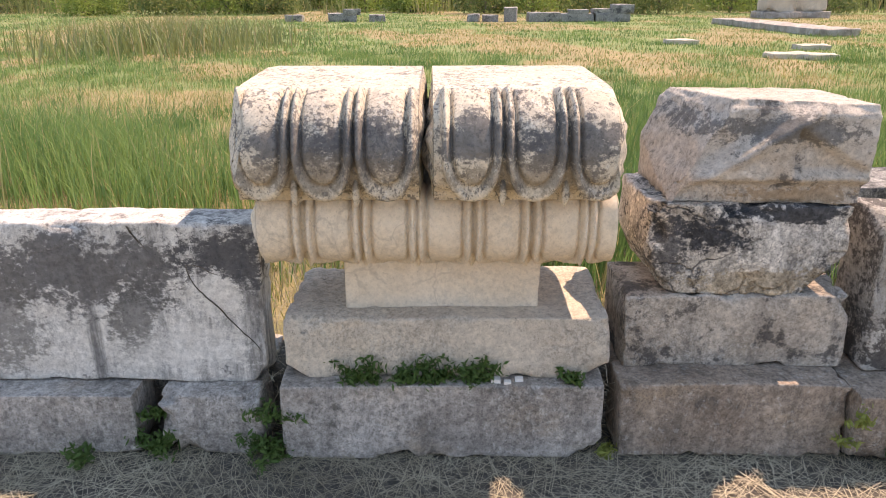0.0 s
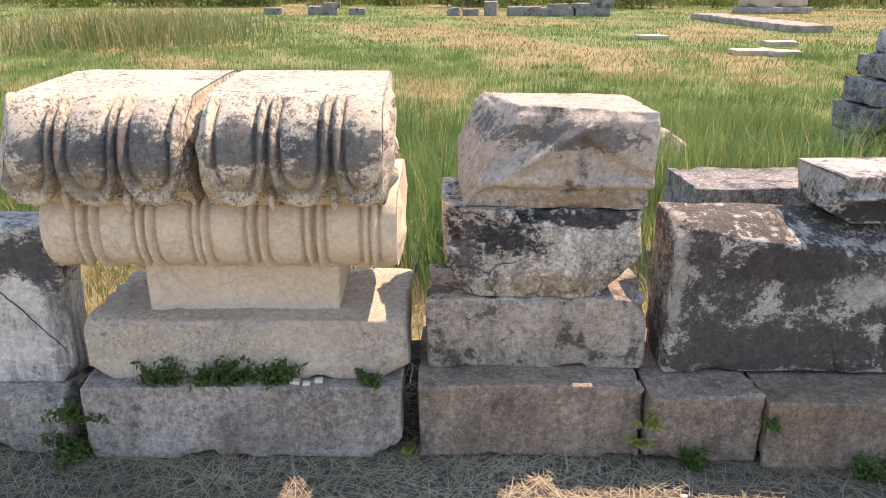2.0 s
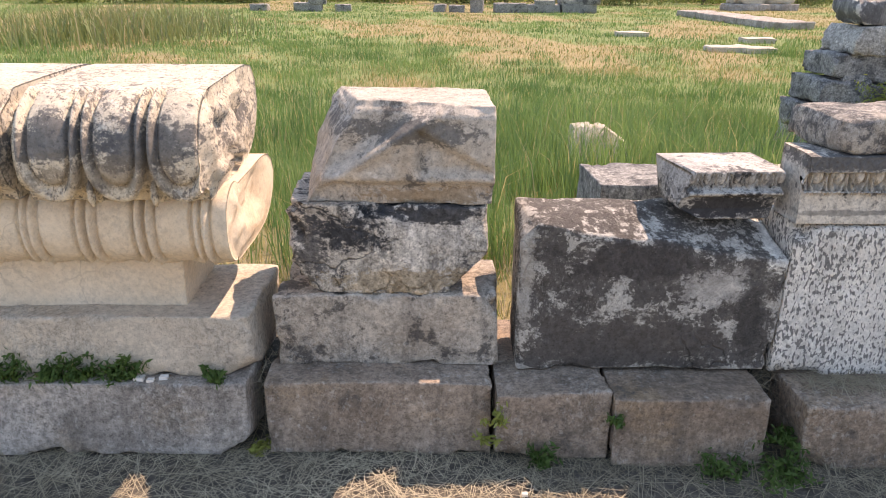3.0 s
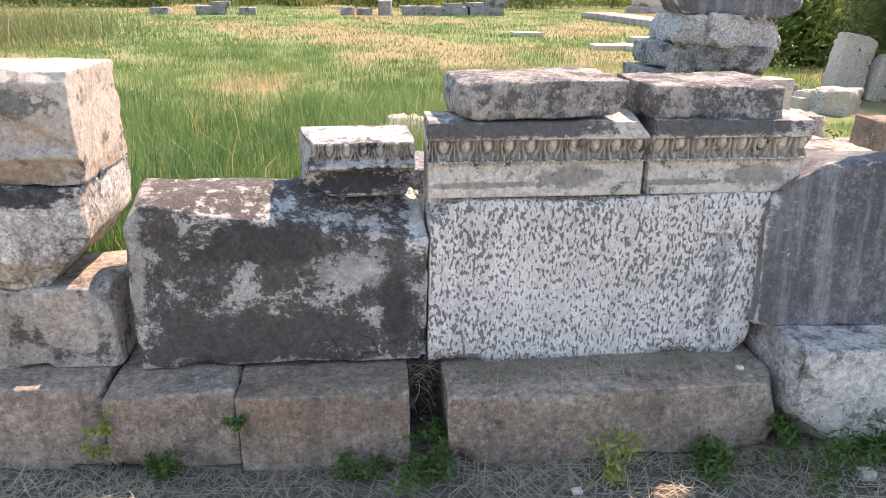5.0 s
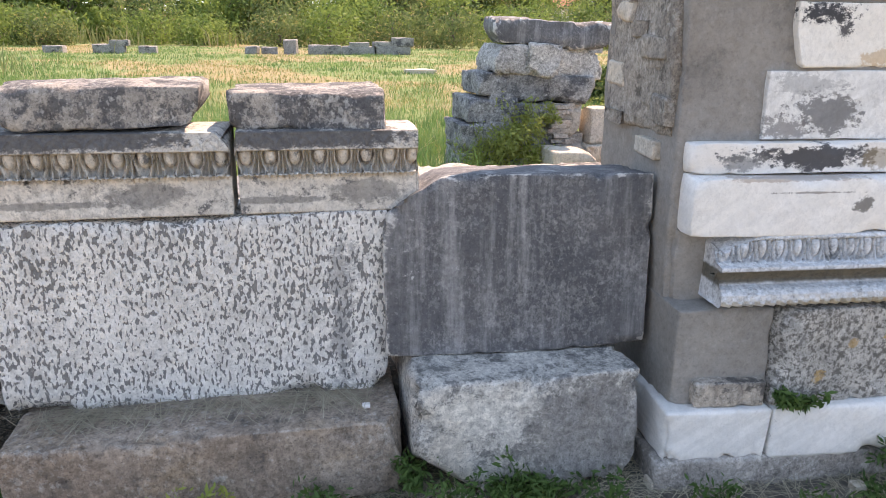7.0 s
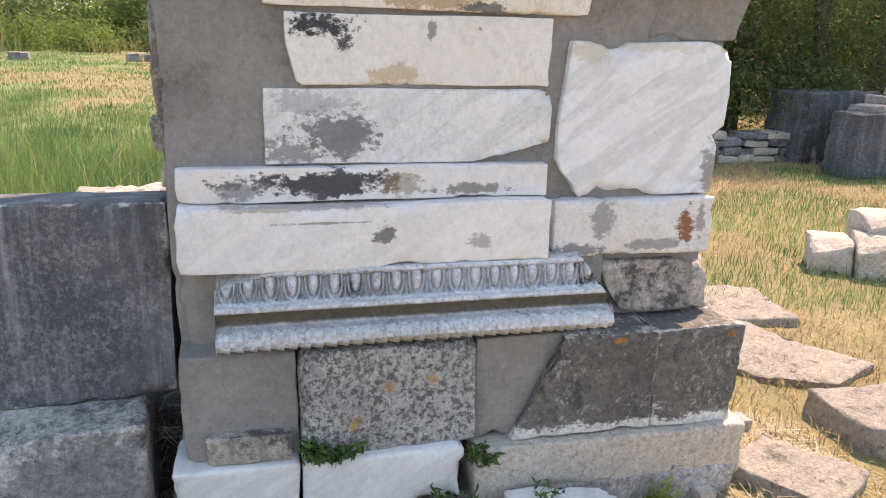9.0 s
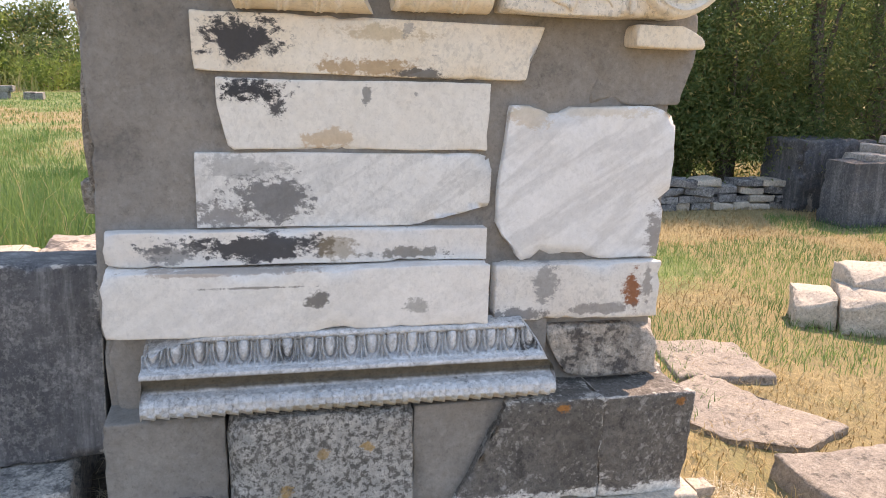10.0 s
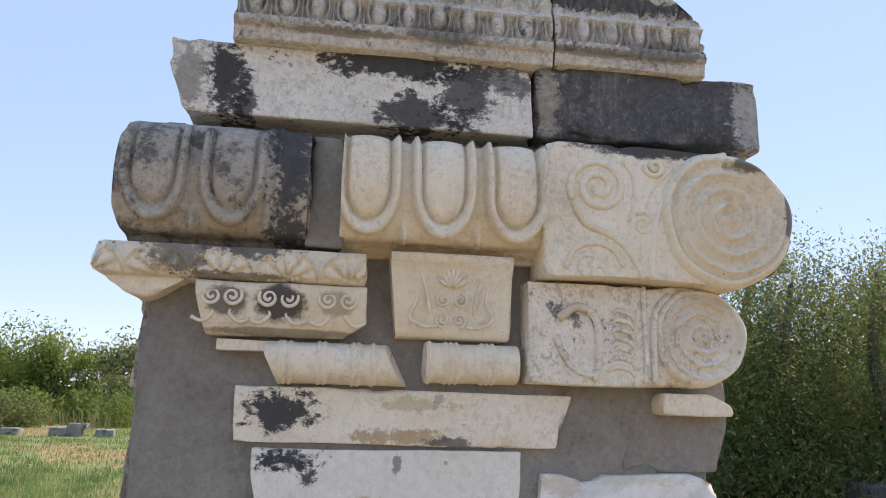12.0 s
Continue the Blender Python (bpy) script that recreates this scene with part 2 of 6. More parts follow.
M["cornice"] = stone_mat("carved_cornice_marble", (0.66, 0.61, 0.55), (0.58, 0.54, 0.49), (0.10, 0.10, 0.105), cover=0.26, scale=14.0, speck=0.25, warm=0.1, hard=0.1, fray=0.6, grain_shade=0.4, spots=[(-0.08, 0.222, 0.42, 0.036, (0.09, 0.088, 0.09), 0.88), (0.12, 0.06, 0.13, 0.04, (0.15, 0.145, 0.14), 0.6), (-0.15, 0.04, 0.2, 0.012, (0.15, 0.145, 0.14), 0.6)])
M["lichen"] = stone_mat("lichen_spotted_conglomerate", (0.60, 0.575, 0.54), (0.46, 0.435, 0.40), (0.13, 0.12, 0.11), cover=0.44, scale=60.0, speck=0.55, hard=0.1, bump=0.5,
                        grain_shade=0.55, spots=[(-0.1, 0.08, 0.02, 0.02, OCHRE, 0.8), (0.12, 0.2, 0.02, 0.018, OCHRE, 0.8), (0.0, 0.19, 0.018, 0.016, OCHRE, 0.7)])
M["mortar"] = stone_mat("grey_mortar", (0.25, 0.23, 0.21), (0.31, 0.285, 0.26), (0.15, 0.14, 0.13), cover=0.22, scale=3.0, speck=0.08, grain_shade=0.26, bump=0.3, hard=0.2)
M["rubble_side"] = stone_mat("rough_brown_mortar", (0.30, 0.255, 0.215), (0.42, 0.37, 0.32), (0.12, 0.105, 0.09), cover=0.3, scale=12.0, speck=0.35, grain_shade=0.7, bump=0.8, hard=0.1)
M["white"] = stone_mat("white_marble", (0.80, 0.78, 0.75), (0.75, 0.72, 0.69), grain_shade=0.12, cover=0.03, scale=6.0, speck=0.05, warm=0.06, veins=0.25, bump=0.12, rough=0.6)
M["ivory"] = stone_mat("ivory_marble", (0.86, 0.775, 0.66), (0.82, 0.70, 0.55), grain_shade=0.12, cover=0.06, scale=8.0, speck=0.1, warm=0.35, bump=0.15, rough=0.65)
M["darkcourse"] = stone_mat("brown_crusted_block", (0.17, 0.155, 0.14), (0.13, 0.12, 0.11), (0.08, 0.075, 0.07), cover=0.3, scale=8.0, speck=0.3, bump=0.4, edge=0.9,
                            grain_shade=0.6, spots=[(0, 0.0, 0.6, 0.035, PALE, 0.9), (0, 0.36, 0.6, 0.03, PALE, 0.6), (0.1, 0.30, 0.02, 0.015, (0.45, 0.18, 0.05), 0.8)])
M["frag"] = stone_mat("dark_fragment_marble", (0.55, 0.53, 0.50), (0.40, 0.39, 0.38), (0.06, 0.06, 0.065), cover=0.4, scale=7.0, speck=0.3, hard=0.1, grain_shade=0.5, spots=[(0.03, 0.06, 0.2, 0.05, (0.05, 0.05, 0.055), 0.95)])
# the first spot paints the groove's shade as a straight dark band
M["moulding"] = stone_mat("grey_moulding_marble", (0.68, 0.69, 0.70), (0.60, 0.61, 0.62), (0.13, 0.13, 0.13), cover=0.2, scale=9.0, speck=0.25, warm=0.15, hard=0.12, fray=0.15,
                          grain_shade=0.45, spots=[(0.1, 0.086, 2.5, 0.028, (0.14, 0.125, 0.10), 0.95), (0.1, 0.012, 0.5, 0.014, (0.36, 0.29, 0.18), 0.6)])
M["ivory_stain"] = stone_mat("stained_ivory_marble", (0.85, 0.78, 0.68), (0.80, 0.71, 0.60), (0.08, 0.08, 0.085), grain_shade=0.2, cover=0.20, scale=9.0, speck=0.25, warm=0.35, bump=0.2, rough=0.7, hard=0.1)
M["ivory_rim"] = stone_mat("ivory_marble_with_dark_rim", (0.86, 0.775, 0.66), (0.82, 0.70, 0.55), grain_shade=0.12, cover=0.05, scale=8.0, speck=0.1, warm=0.3, bump=0.15, rough=0.65, fray=0.5, spots=[(0.185, 0.04, 0.022, 0.12, (0.12, 0.11, 0.105), 0.8), (0.10, 0.165, 0.11, 0.028, (0.10, 0.095, 0.09), 0.8)])
M["bolster_grey"] = stone_mat("grey_weathered_bolster", (0.50, 0.45, 0.39), (0.42, 0.38, 0.34), (0.11, 0.105, 0.10), cover=0.4, scale=8.0, speck=0.2, warm=0.25, hard=0.14, grain_shade=0.35, spots=[(0.2, 0.2, 0.06, 0.3, (0.07, 0.07, 0.075), 0.9)])
M["pocked"] = stone_mat("pocked_limestone", (0.42, 0.365, 0.305), (0.34, 0.30, 0.26), (0.13, 0.12, 0.105), cover=0.28, scale=14.0, speck=0.2, hard=0.08, bump=0.7, grain_shade=0.5)
M["far_stone"] = stone_mat("dark_far_stone", (0.24, 0.235, 0.225), (0.33, 0.32, 0.30), cover=0.3, scale=2.0)
M["rough_white"] = stone_mat("rough_white_limestone", (0.62, 0.58, 0.53), (0.50, 0.475, 0.44), (0.17, 0.165, 0.16), cover=0.38, scale=11.0, speck=0.5, hard=0.1, bump=0.6, fray=0.6, grain_shade=0.7, spots=[(0.18, 0.17, 0.24, 0.2, (0.26, 0.245, 0.235), 0.75), (-0.16, 0.27, 0.18, 0.09, (0.74, 0.70, 0.64), 0.85), (-0.25, 0.12, 0.08, 0.15, (0.66, 0.60, 0.53), 0.8)])
M["tower"] = stone_mat("dark_stack_stone", (0.36, 0.35, 0.335), (0.26, 0.255, 0.25), (0.09, 0.09, 0.095), cover=0.42, scale=6.0, speck=0.4, streak=0.3, bump=0.5)
M["earth"] = stone_mat("packed_earth", (0.10, 0.085, 0.07), (0.14, 0.12, 0.10), (0.05, 0.045, 0.04), cover=0.3, scale=14.0, speck=0.3, bump=0.6)
M["ivory_black"] = stone_mat("black_stained_ivory_marble", (0.86, 0.775, 0.66), (0.80, 0.69, 0.55), (0.08, 0.08, 0.085), cover=0.12, scale=14.0, speck=0.2, warm=0.4, bump=0.2, grain_shade=0.12, spots=[(0.05, 0.10, 0.12, 0.05, (0.09, 0.085, 0.085), 0.8), (-0.14, 0.06, 0.07, 0.06, (0.13, 0.12, 0.11), 0.7), (0.0, 0.01, 0.2, 0.012, (0.12, 0.10, 0.08), 0.7)])
M["band"] = stone_mat("ivory_marble_black_hollows", (0.86, 0.775, 0.66), (0.80, 0.68, 0.52), (0.08, 0.08, 0.085), cover=0.06, scale=14.0, speck=0.1, warm=0.4, bump=0.2, grain_shade=0.15, fray=0.3, spots=[(-0.005, 0.085, 0.075, 0.055, (0.07, 0.065, 0.06), 0.9), (-0.14, 0.085, 0.06, 0.045, (0.11, 0.10, 0.09), 0.8), (0.14, 0.09, 0.05, 0.04, (0.30, 0.24, 0.17), 0.6), (0.0, 0.01, 0.25, 0.012, (0.12, 0.10, 0.08), 0.6)])
M["ivory_top"] = stone_mat("ivory_marble_black_top", (0.86, 0.775, 0.66), (0.82, 0.70, 0.55), grain_shade=0.12, cover=0.05, scale=9.0, speck=0.12, warm=0.32, bump=0.15, fray=0.5, spots=[(0.05, 0.335, 0.5, 0.022, BLACK, 0.85), (0.0, 0.015, 0.4, 0.02, (0.45, 0.30, 0.16), 0.6)])
M["plate_top"] = stone_mat("ivory_plate_black_top", (0.86, 0.775, 0.66), (0.82, 0.70, 0.55), grain_shade=0.12, cover=0.05, scale=9.0, speck=0.12, warm=0.32, bump=0.15, fray=0.6, spots=[(0.05, 0.385, 0.26, 0.032, BLACK, 0.88)])
M["fragment"] = stone_mat("dark_crusted_fragment", (0.50, 0.45, 0.40), (0.40, 0.365, 0.33), (0.10, 0.10, 0.105), cover=0.5, scale=10.0, speck=0.5, streak=0.4, hard=0.12, bump=0.6, grain_shade=0.6)
M["tile"] = stone_mat("roof_tile", (0.40, 0.16, 0.09), (0.33, 0.14, 0.08), cover=0.1)
M["block_black"] = stone_mat("marble_with_black_crust", (0.80, 0.76, 0.70), (0.74, 0.70, 0.65), BLACK, cover=0.06, grain_shade=0.2, scale=7.0, speck=0.15, hard=0.1, bump=0.3,
                             spots=[(-0.36, 0.11, 0.06, 0.13, BLACK, 0.9), (0.12, 0.19, 0.30, 0.05, BLACK, 0.9), (0.16, 0.05, 0.13, 0.06, BLACK, 0.85), (0.30, 0.12, 0.10, 0.10, BLACK, 0.8), (0.40, 0.17, 0.10, 0.05, (0.10, 0.10, 0.105), 0.75), (-0.30, 0.03, 0.03, 0.04, BLACK, 0.8), (-0.46, 0.1, 0.05, 0.12, (0.25, 0.23, 0.21), 0.7)])
# black crust on the pier; on the terrace its dark colour replaces tree shade
M["block_slate"] = stone_mat("black_crust_and_tree_shade", (0.075, 0.078, 0.085), (0.10, 0.10, 0.105), (0.34, 0.33, 0.33), cover=0.1, scale=5.0, streak=0.35, speck=0.12, bump=0.25,
                             grain_shade=0.5, spots=[(0.32, 0.12, 0.07, 0.14, (0.40, 0.39, 0.38), 0.9), (-0.31, 0.1, 0.035, 0.14, (0.34, 0.31, 0.28), 0.9)])
M["course_a"] = stone_mat("white_course_a", (0.82, 0.79, 0.76), (0.78, 0.75, 0.71), grain_shade=0.12, cover=0.02, speck=0.05, warm=0.05, veins=0.15, bump=0.12, rough=0.6, spots=[(0.03, 0.09, 0.035, 0.02, (0.16, 0.15, 0.14), 0.85), (-0.12, 0.125, 0.13, 0.004, (0.2, 0.18, 0.16), 0.7), (0.30, 0.06, 0.04, 0.02, (0.25, 0.24, 0.22), 0.6), (-0.2, 0.165, 0.2, 0.008, (0.3, 0.2, 0.14), 0.5)])
M["course_b"] = stone_mat("white_course_b", (0.80, 0.77, 0.73), (0.76, 0.72, 0.68), grain_shade=0.12, cover=0.03, speck=0.06, warm=0.08, bump=0.12, rough=0.6, spots=[(-0.15, 0.045, 0.20, 0.035, (0.06, 0.06, 0.065), 0.92), (-0.33, 0.03, 0.07, 0.03, (0.2, 0.2, 0.2), 0.7), (0.27, 0.025, 0.12, 0.018, (0.14, 0.12, 0.10), 0.7), (0.09, 0.04, 0.05, 0.03, (0.28, 0.22, 0.15), 0.6)])
M["course_c"] = stone_mat("white_course_c", (0.79, 0.78, 0.76), (0.74, 0.73, 0.71), grain_shade=0.12, cover=0.05, speck=0.08, veins=0.3, bump=0.15, rough=0.6, spots=[(-0.20, 0.08, 0.10, 0.06, (0.10, 0.10, 0.105), 0.75), (-0.32, 0.03, 0.07, 0.035, (0.16, 0.15, 0.15), 0.7), (-0.27, 0.16, 0.1, 0.03, (0.3, 0.3, 0.3), 0.5)])
M["course_d"] = stone_mat("white_course_d", (0.81, 0.78, 0.73), (0.78, 0.74, 0.68), grain_shade=0.12, cover=0.04, speck=0.06, warm=0.12, bump=0.12, rough=0.6, spots=[(-0.26, 0.15, 0.09, 0.035, (0.05, 0.05, 0.055), 0.95), (-0.21, 0.10, 0.035, 0.03, (0.06, 0.06, 0.065), 0.9), (-0.08, 0.03, 0.06, 0.025, (0.55, 0.38, 0.22), 0.6), (0.02, 0.14, 0.012, 0.025, (0.15, 0.15, 0.15), 0.7), (0.15, 0.15, 0.010, 0.015, (0.2, 0.2, 0.2), 0.6)])
M["course_e"] = stone_mat("ivory_course_e", (0.85, 0.78, 0.68), (0.81, 0.71, 0.58), grain_shade=0.12, cover=0.05, speck=0.1, warm=0.3, bump=0.15, rough=0.65, spots=[(-0.33, 0.075, 0.10, 0.055, (0.05, 0.05, 0.055), 0.92), (-0.02, 0.025, 0.12, 0.022, (0.45, 0.28, 0.14), 0.75), (0.0, 0.11, 0.15, 0.02, (0.55, 0.42, 0.26), 0.6), (0.12, 0.01, 0.06, 0.012, (0.1, 0.1, 0.1), 0.8), (0.08, 0.12, 0.02, 0.02, (0.3, 0.3, 0.3), 0.6)])
M["slab_white"] = stone_mat("veined_white_slab", (0.82, 0.81, 0.80), (0.77, 0.77, 0.77), grain_shade=0.12, cover=0.0, speck=0.03, veins=0.35, bump=0.1, rough=0.55, spots=[(0.23, 0.06, 0.04, 0.09, (0.22, 0.20, 0.19), 0.75), (-0.18, 0.41, 0.07, 0.035, (0.55, 0.42, 0.28), 0.5), (-0.05, 0.43, 0.3, 0.02, (0.62, 0.55, 0.45), 0.5)])
M["block_rust"] = stone_mat("white_block_with_rust", (0.78, 0.75, 0.71), (0.72, 0.68, 0.64), grain_shade=0.12, cover=0.05, speck=0.1, bump=0.15, rough=0.65, spots=[(-0.10, 0.11, 0.035, 0.06, (0.24, 0.24, 0.24), 0.7), (-0.19, 0.02, 0.08, 0.02, (0.14, 0.13, 0.13), 0.7), (0.17, 0.09, 0.026, 0.06, (0.30, 0.10, 0.04), 0.9), (0.215, 0.10, 0.02, 0.05, (0.25, 0.22, 0.2), 0.7), (0.08, 0.03, 0.10, 0.015, (0.15, 0.14, 0.14), 0.6)])
M["tree_bark"] = stone_mat("bark", (0.12, 0.09, 0.065), (0.17, 0.13, 0.10), cover=0.3, scale=8.0, streak=0.4)
M["grass"] = leaf_mat("green_grass", (0.065, 0.17, 0.055), (0.23, 0.35, 0.12), (0.50, 0.43, 0.22), 0.05, 0.45)
M["straw"] = leaf_mat("dry_straw", (0.20, 0.17, 0.12), (0.66, 0.59, 0.45), None, 0.0, 0.1)
M["path_straw"] = leaf_mat("golden_path_straw", (0.28, 0.20, 0.10), (0.62, 0.47, 0.25), None, 0.0, 0.1)
M["field_straw"] = leaf_mat("yellow_field_straw", (0.20, 0.22, 0.08), (0.50, 0.40, 0.19), (0.16, 0.26, 0.07), 0.22, 0.3)
M["weed"] = leaf_mat("green_weed", (0.05, 0.11, 0.03), (0.10, 0.18, 0.05), None, 0.0, 0.3)
M["weed_light"] = leaf_mat("yellow_green_weed", (0.22, 0.28, 0.06), (0.35, 0.36, 0.12), None, 0.0, 0.3)
M["leaves"] = leaf_mat("tamarisk_leaves", (0.065, 0.12, 0.045), (0.22, 0.27, 0.10), (0.36, 0.32, 0.14), 0.07, 0.5)
M["leaves_far"] = leaf_mat("tree_leaves", (0.11, 0.19, 0.05), (0.28, 0.36, 0.10), None, 0.0, 0.5)
M["reeds"] = leaf_mat("reed_leaves", (0.16, 0.21, 0.08), (0.26, 0.28, 0.13), (0.36, 0.31, 0.17), 0.12)


# ---- mesh helpers ----
def mesh_of(name, verts, faces, mat, smooth=True):
    me = bpy.data.meshes.new(name)
    me.from_pydata([tuple(map(float, v)) for v in verts], [], faces)
    me.materials.append(mat)
    if smooth:
        me.shade_smooth()
    me.update()
    return me


def link(name, verts, faces, mat, parent=None, label="", at=(0, 0, 0), turn=(0, 0, 0), smooth=True):
    ob = new(name, mesh_of(name, verts, faces, mat, smooth))
    ob.matrix_basis = pose(*at, *turn)
    if parent:
        ob.parent = parent
    if label:
        ob["label"] = label
    return ob


def axis_steps(h, r, res):
    n = max(2, int(round((2 * h - 2 * r) / res)))
    inner = np.linspace(-h + r, h - r, n + 1)
    return np.concatenate(([-h, -h + 0.35 * r], inner, [h - 0.35 * r, h]))


def grid_box(hx, hy, hz, r, res):
    """A box with its faces cut into a fine grid, closer near the edges."""
    ax = [axis_steps(h, min(r, 0.45 * h), res) for h in (hx, hy, hz)]
    index, verts, faces = {}, [], []

    def vid(i, j, k):
        key = (i, j, k)
        if key not in index:
            index[key] = len(verts)
            verts.append((ax[0][i], ax[1][j], ax[2][k]))
        return index[key]

    n = [len(a) - 1 for a in ax]
    for a in range(3):
        b, c = (a + 1) % 3, (a + 2) % 3
        for side in (0, n[a]):
            for p in range(n[b]):
                for q in range(n[c]):
                    quad = []
                    for dp, dq in ((0, 0), (1, 0), (1, 1), (0, 1)):
                        ijk = [0, 0, 0]
                        ijk[a], ijk[b], ijk[c] = side, p + dp, q + dq
                        quad.append(vid(*ijk))
                    faces.append(quad if side else quad[::-1])
    return np.array(verts), faces


def fbm(p, f, seed):
    return np.array([noise.noise(Vector((a * f + seed, b * f - seed * 0.7, c * f + seed * 1.3))) for a, b, c in p])


def worn_block(hx, hy, hz, r, amp, seed, res, cuts=(), relief=None):
    """Vertices and faces of a worn block about the origin: rounded, chipped edges, uneven faces, corners broken off along planes (normal, point)."""
    p, faces = grid_box(hx, hy, hz, r, res)
    h = np.array((hx, hy, hz))
    coarse, fine = fbm(p, 5.0, seed), fbm(p, 21.0, seed + 5)
    chip = np.clip(coarse + 0.9 * fine - 0.18, 0, 1)
    rr = r * np.clip(0.45 + 0.8 * coarse + 0.6 * fine + 5.0 * chip, 0.15, 4.0)
    rr = np.minimum(rr, 0.8 * h.min())[:, None]
    q = np.clip(p, -h + rr, h - rr)
    d = p - q
    ln = np.maximum(np.linalg.norm(d, axis=1, keepdims=True), 1e-9)
    n = d / ln
    p = q + n * rr
    if relief:
        p[:, 1] += relief(p) * np.clip(1 - (p[:, 1] + hy) / (1.2 * hy), 0, 1)
    for cn, cp in cuts:
        cn = np.array(cn, float)
        cn /= np.linalg.norm(cn)
        over = (p - np.array(cp)) @ cn
        lumps = 0.012 * (fbm(p, 7.0, seed + 9) + 0.6 * fbm(p, 19.0, seed + 13))
        p = p - np.where(over > 0, over + lumps * np.clip(over / 0.03, 0, 1), 0)[:, None] * cn
    bumps = fbm(p, 3.0, seed + 2) + 0.5 * fbm(p, 11.0, seed + 3) - 0.55 * np.clip(fbm(p, 15.0, seed + 6) - 0.15, 0, 1)
    p = p + n * (amp * bumps)[:, None]
    warp = np.stack([fbm(p, 1.7, seed + k) for k in (21, 31, 41)], 1) * 0.9 * min(0.016, 0.06 * h.min() + 1.2 * amp)
    return p + warp, faces


SEED = [10.0]


def stone(name, x, y, z, mat, r=0.018, amp=0.006, cuts=(), res=0.03, turn=(0, 0, 0), label="", category="stone block", group="", parent=None, kind="", relief=None):
    """A worn block that fills the ranges x, y and z; cuts are planes (normal, point) in the same frame."""
    SEED[0] += 7.31
    c = np.array([(x[0] + x[1]) / 2, (y[0] + y[1]) / 2, (z[0] + z[1]) / 2])
    h = [(b - a) / 2 for a, b in (x, y, z)]
    p, faces = worn_block(*h, min(r, 0.4 * min(h)), amp, SEED[0], res, [(n, np.array(q) - c) for n, q in cuts], relief and (lambda v: relief(v + c)))
    p = p + np.array((0, 0, h[2]))
    ob = link(name, p, faces, mat, parent, "", (c[0], c[1], z[0]), turn)
    if parent:
        if label:
            ob["label"] = label
        return ob
    return tagged(ob, label, category, group, kind)


def grid_faces(nu, nv, wrap=False):
    return [(i * nv + j, (i + 1) * nv + j, (i + 1) * nv + j + 1, i * nv + j + 1) for i in range(nu - 1) for j in range(nv - 1)]


# ---- ground ----
def dryness(x, y):
    """0: tall green grass, 1: bare dry ground."""
    n = noise.noise(Vector((x * 0.20 + 3.1, y * 0.13 + 8.2, 0.0))) + 0.6 * noise.noise(Vector((x * 0.6, y * 0.42, 4.0)))
    d = 0.35 + 1.45 * n
    if y < 5.6:
        d += 0.26 * (5.6 - y)
    if x > 5.5 and y < 9:
        d += 0.55
    if x > 4 and y > 8:
        d += 0.12 * min(1.0, (x - 4) / 5)
    return min(1.0, max(0.0, d))


def ground_height(x, y):
    return 0.012 * noise.noise(Vector((x * 1.3, y * 1.3, 2.0))) - 0.004


m, nt, co, vec, bs = begin("field_ground")
geo = node(nt, "ShaderNodeAttribute")
geo.attribute_name = "dry"
big = noise_of(nt, co, 0.8, 7, 0.65)
fine = noise_of(nt, co, 24.0, 6, 0.75)
fib = noise_of(nt, stretch(nt, co, (1.0, 0.35, 1.0)), 60.0, 4, 0.7, 1.0)
green = mixc(nt, ramp(nt, noise_of(nt, co, 2.2, 6, 0.7), 0.35, 0.65), (0.15, 0.24, 0.065), (0.25, 0.33, 0.11))
straw = mixc(nt, ramp(nt, big, 0.35, 0.65), (0.42, 0.325, 0.155), (0.34, 0.275, 0.13))
edge = calc(nt, "ADD", geo.outputs["Fac"], calc(nt, "MULTIPLY", calc(nt, "SUBTRACT", noise_of(nt, co, 3.0, 7, 0.7), 0.5), 0.9))
col = mixc(nt, ramp(nt, edge, 0.38, 0.66), green, straw)
col = mixc(nt, ramp(nt, noise_of(nt, co, 1.7, 8, 0.75), 0.50, 0.62, 0.0, 0.5), col, (0.21, 0.23, 0.09))
col = mixc(nt, ramp(nt, fib, 0.35, 0.7, 0.55, 0.0), col, (0.13, 0.11, 0.075))
soil = mixc(nt, ramp(nt, fine, 0.35, 0.65), (0.065, 0.058, 0.05), (0.15, 0.13, 0.11))
near = node(nt, "ShaderNodeAttribute")
near.attribute_name = "soil"
col = mixc(nt, ramp(nt, calc(nt, "ADD", near.outputs["Fac"], calc(nt, "MULTIPLY", calc(nt, "SUBTRACT", big, 0.5), 0.5)), 0.35, 0.75), col, soil)
nt.links.new(col, bs.inputs["Base Color"])
bs.inputs["Roughness"].default_value = 0.95
nt.links.new(node(nt, "ShaderNodeBump", {"Strength": 0.6, "Distance": 0.03, "Height": calc(nt, "ADD", fine, fib)}).outputs[0], bs.inputs["Normal"])
M["ground"] = m

gx = np.concatenate((np.array([-900, -300, -120, -70, -45]), np.arange(-30, 30.1, 0.4), np.array([45, 70, 120, 300, 900])))
gy = np.concatenate((np.array([-900, -300, -100, -40, -15, -6]), np.arange(-2, 50.1, 0.4), np.array([60, 80, 120, 300, 1500])))
verts = [(x, y, ground_height(x, y) if abs(x) < 30 and y < 50 else 0.0) for x in gx for y in gy]
me = mesh_of("ground", verts, [f[::-1] for f in grid_faces(len(gx), len(gy))][:], M["ground"])
a = me.attributes.new("dry", "FLOAT", "POINT")
a.data.foreach_set("value", [dryness(v[0], v[1]) for v in verts])
a = me.attributes.new("soil", "FLOAT", "POINT")
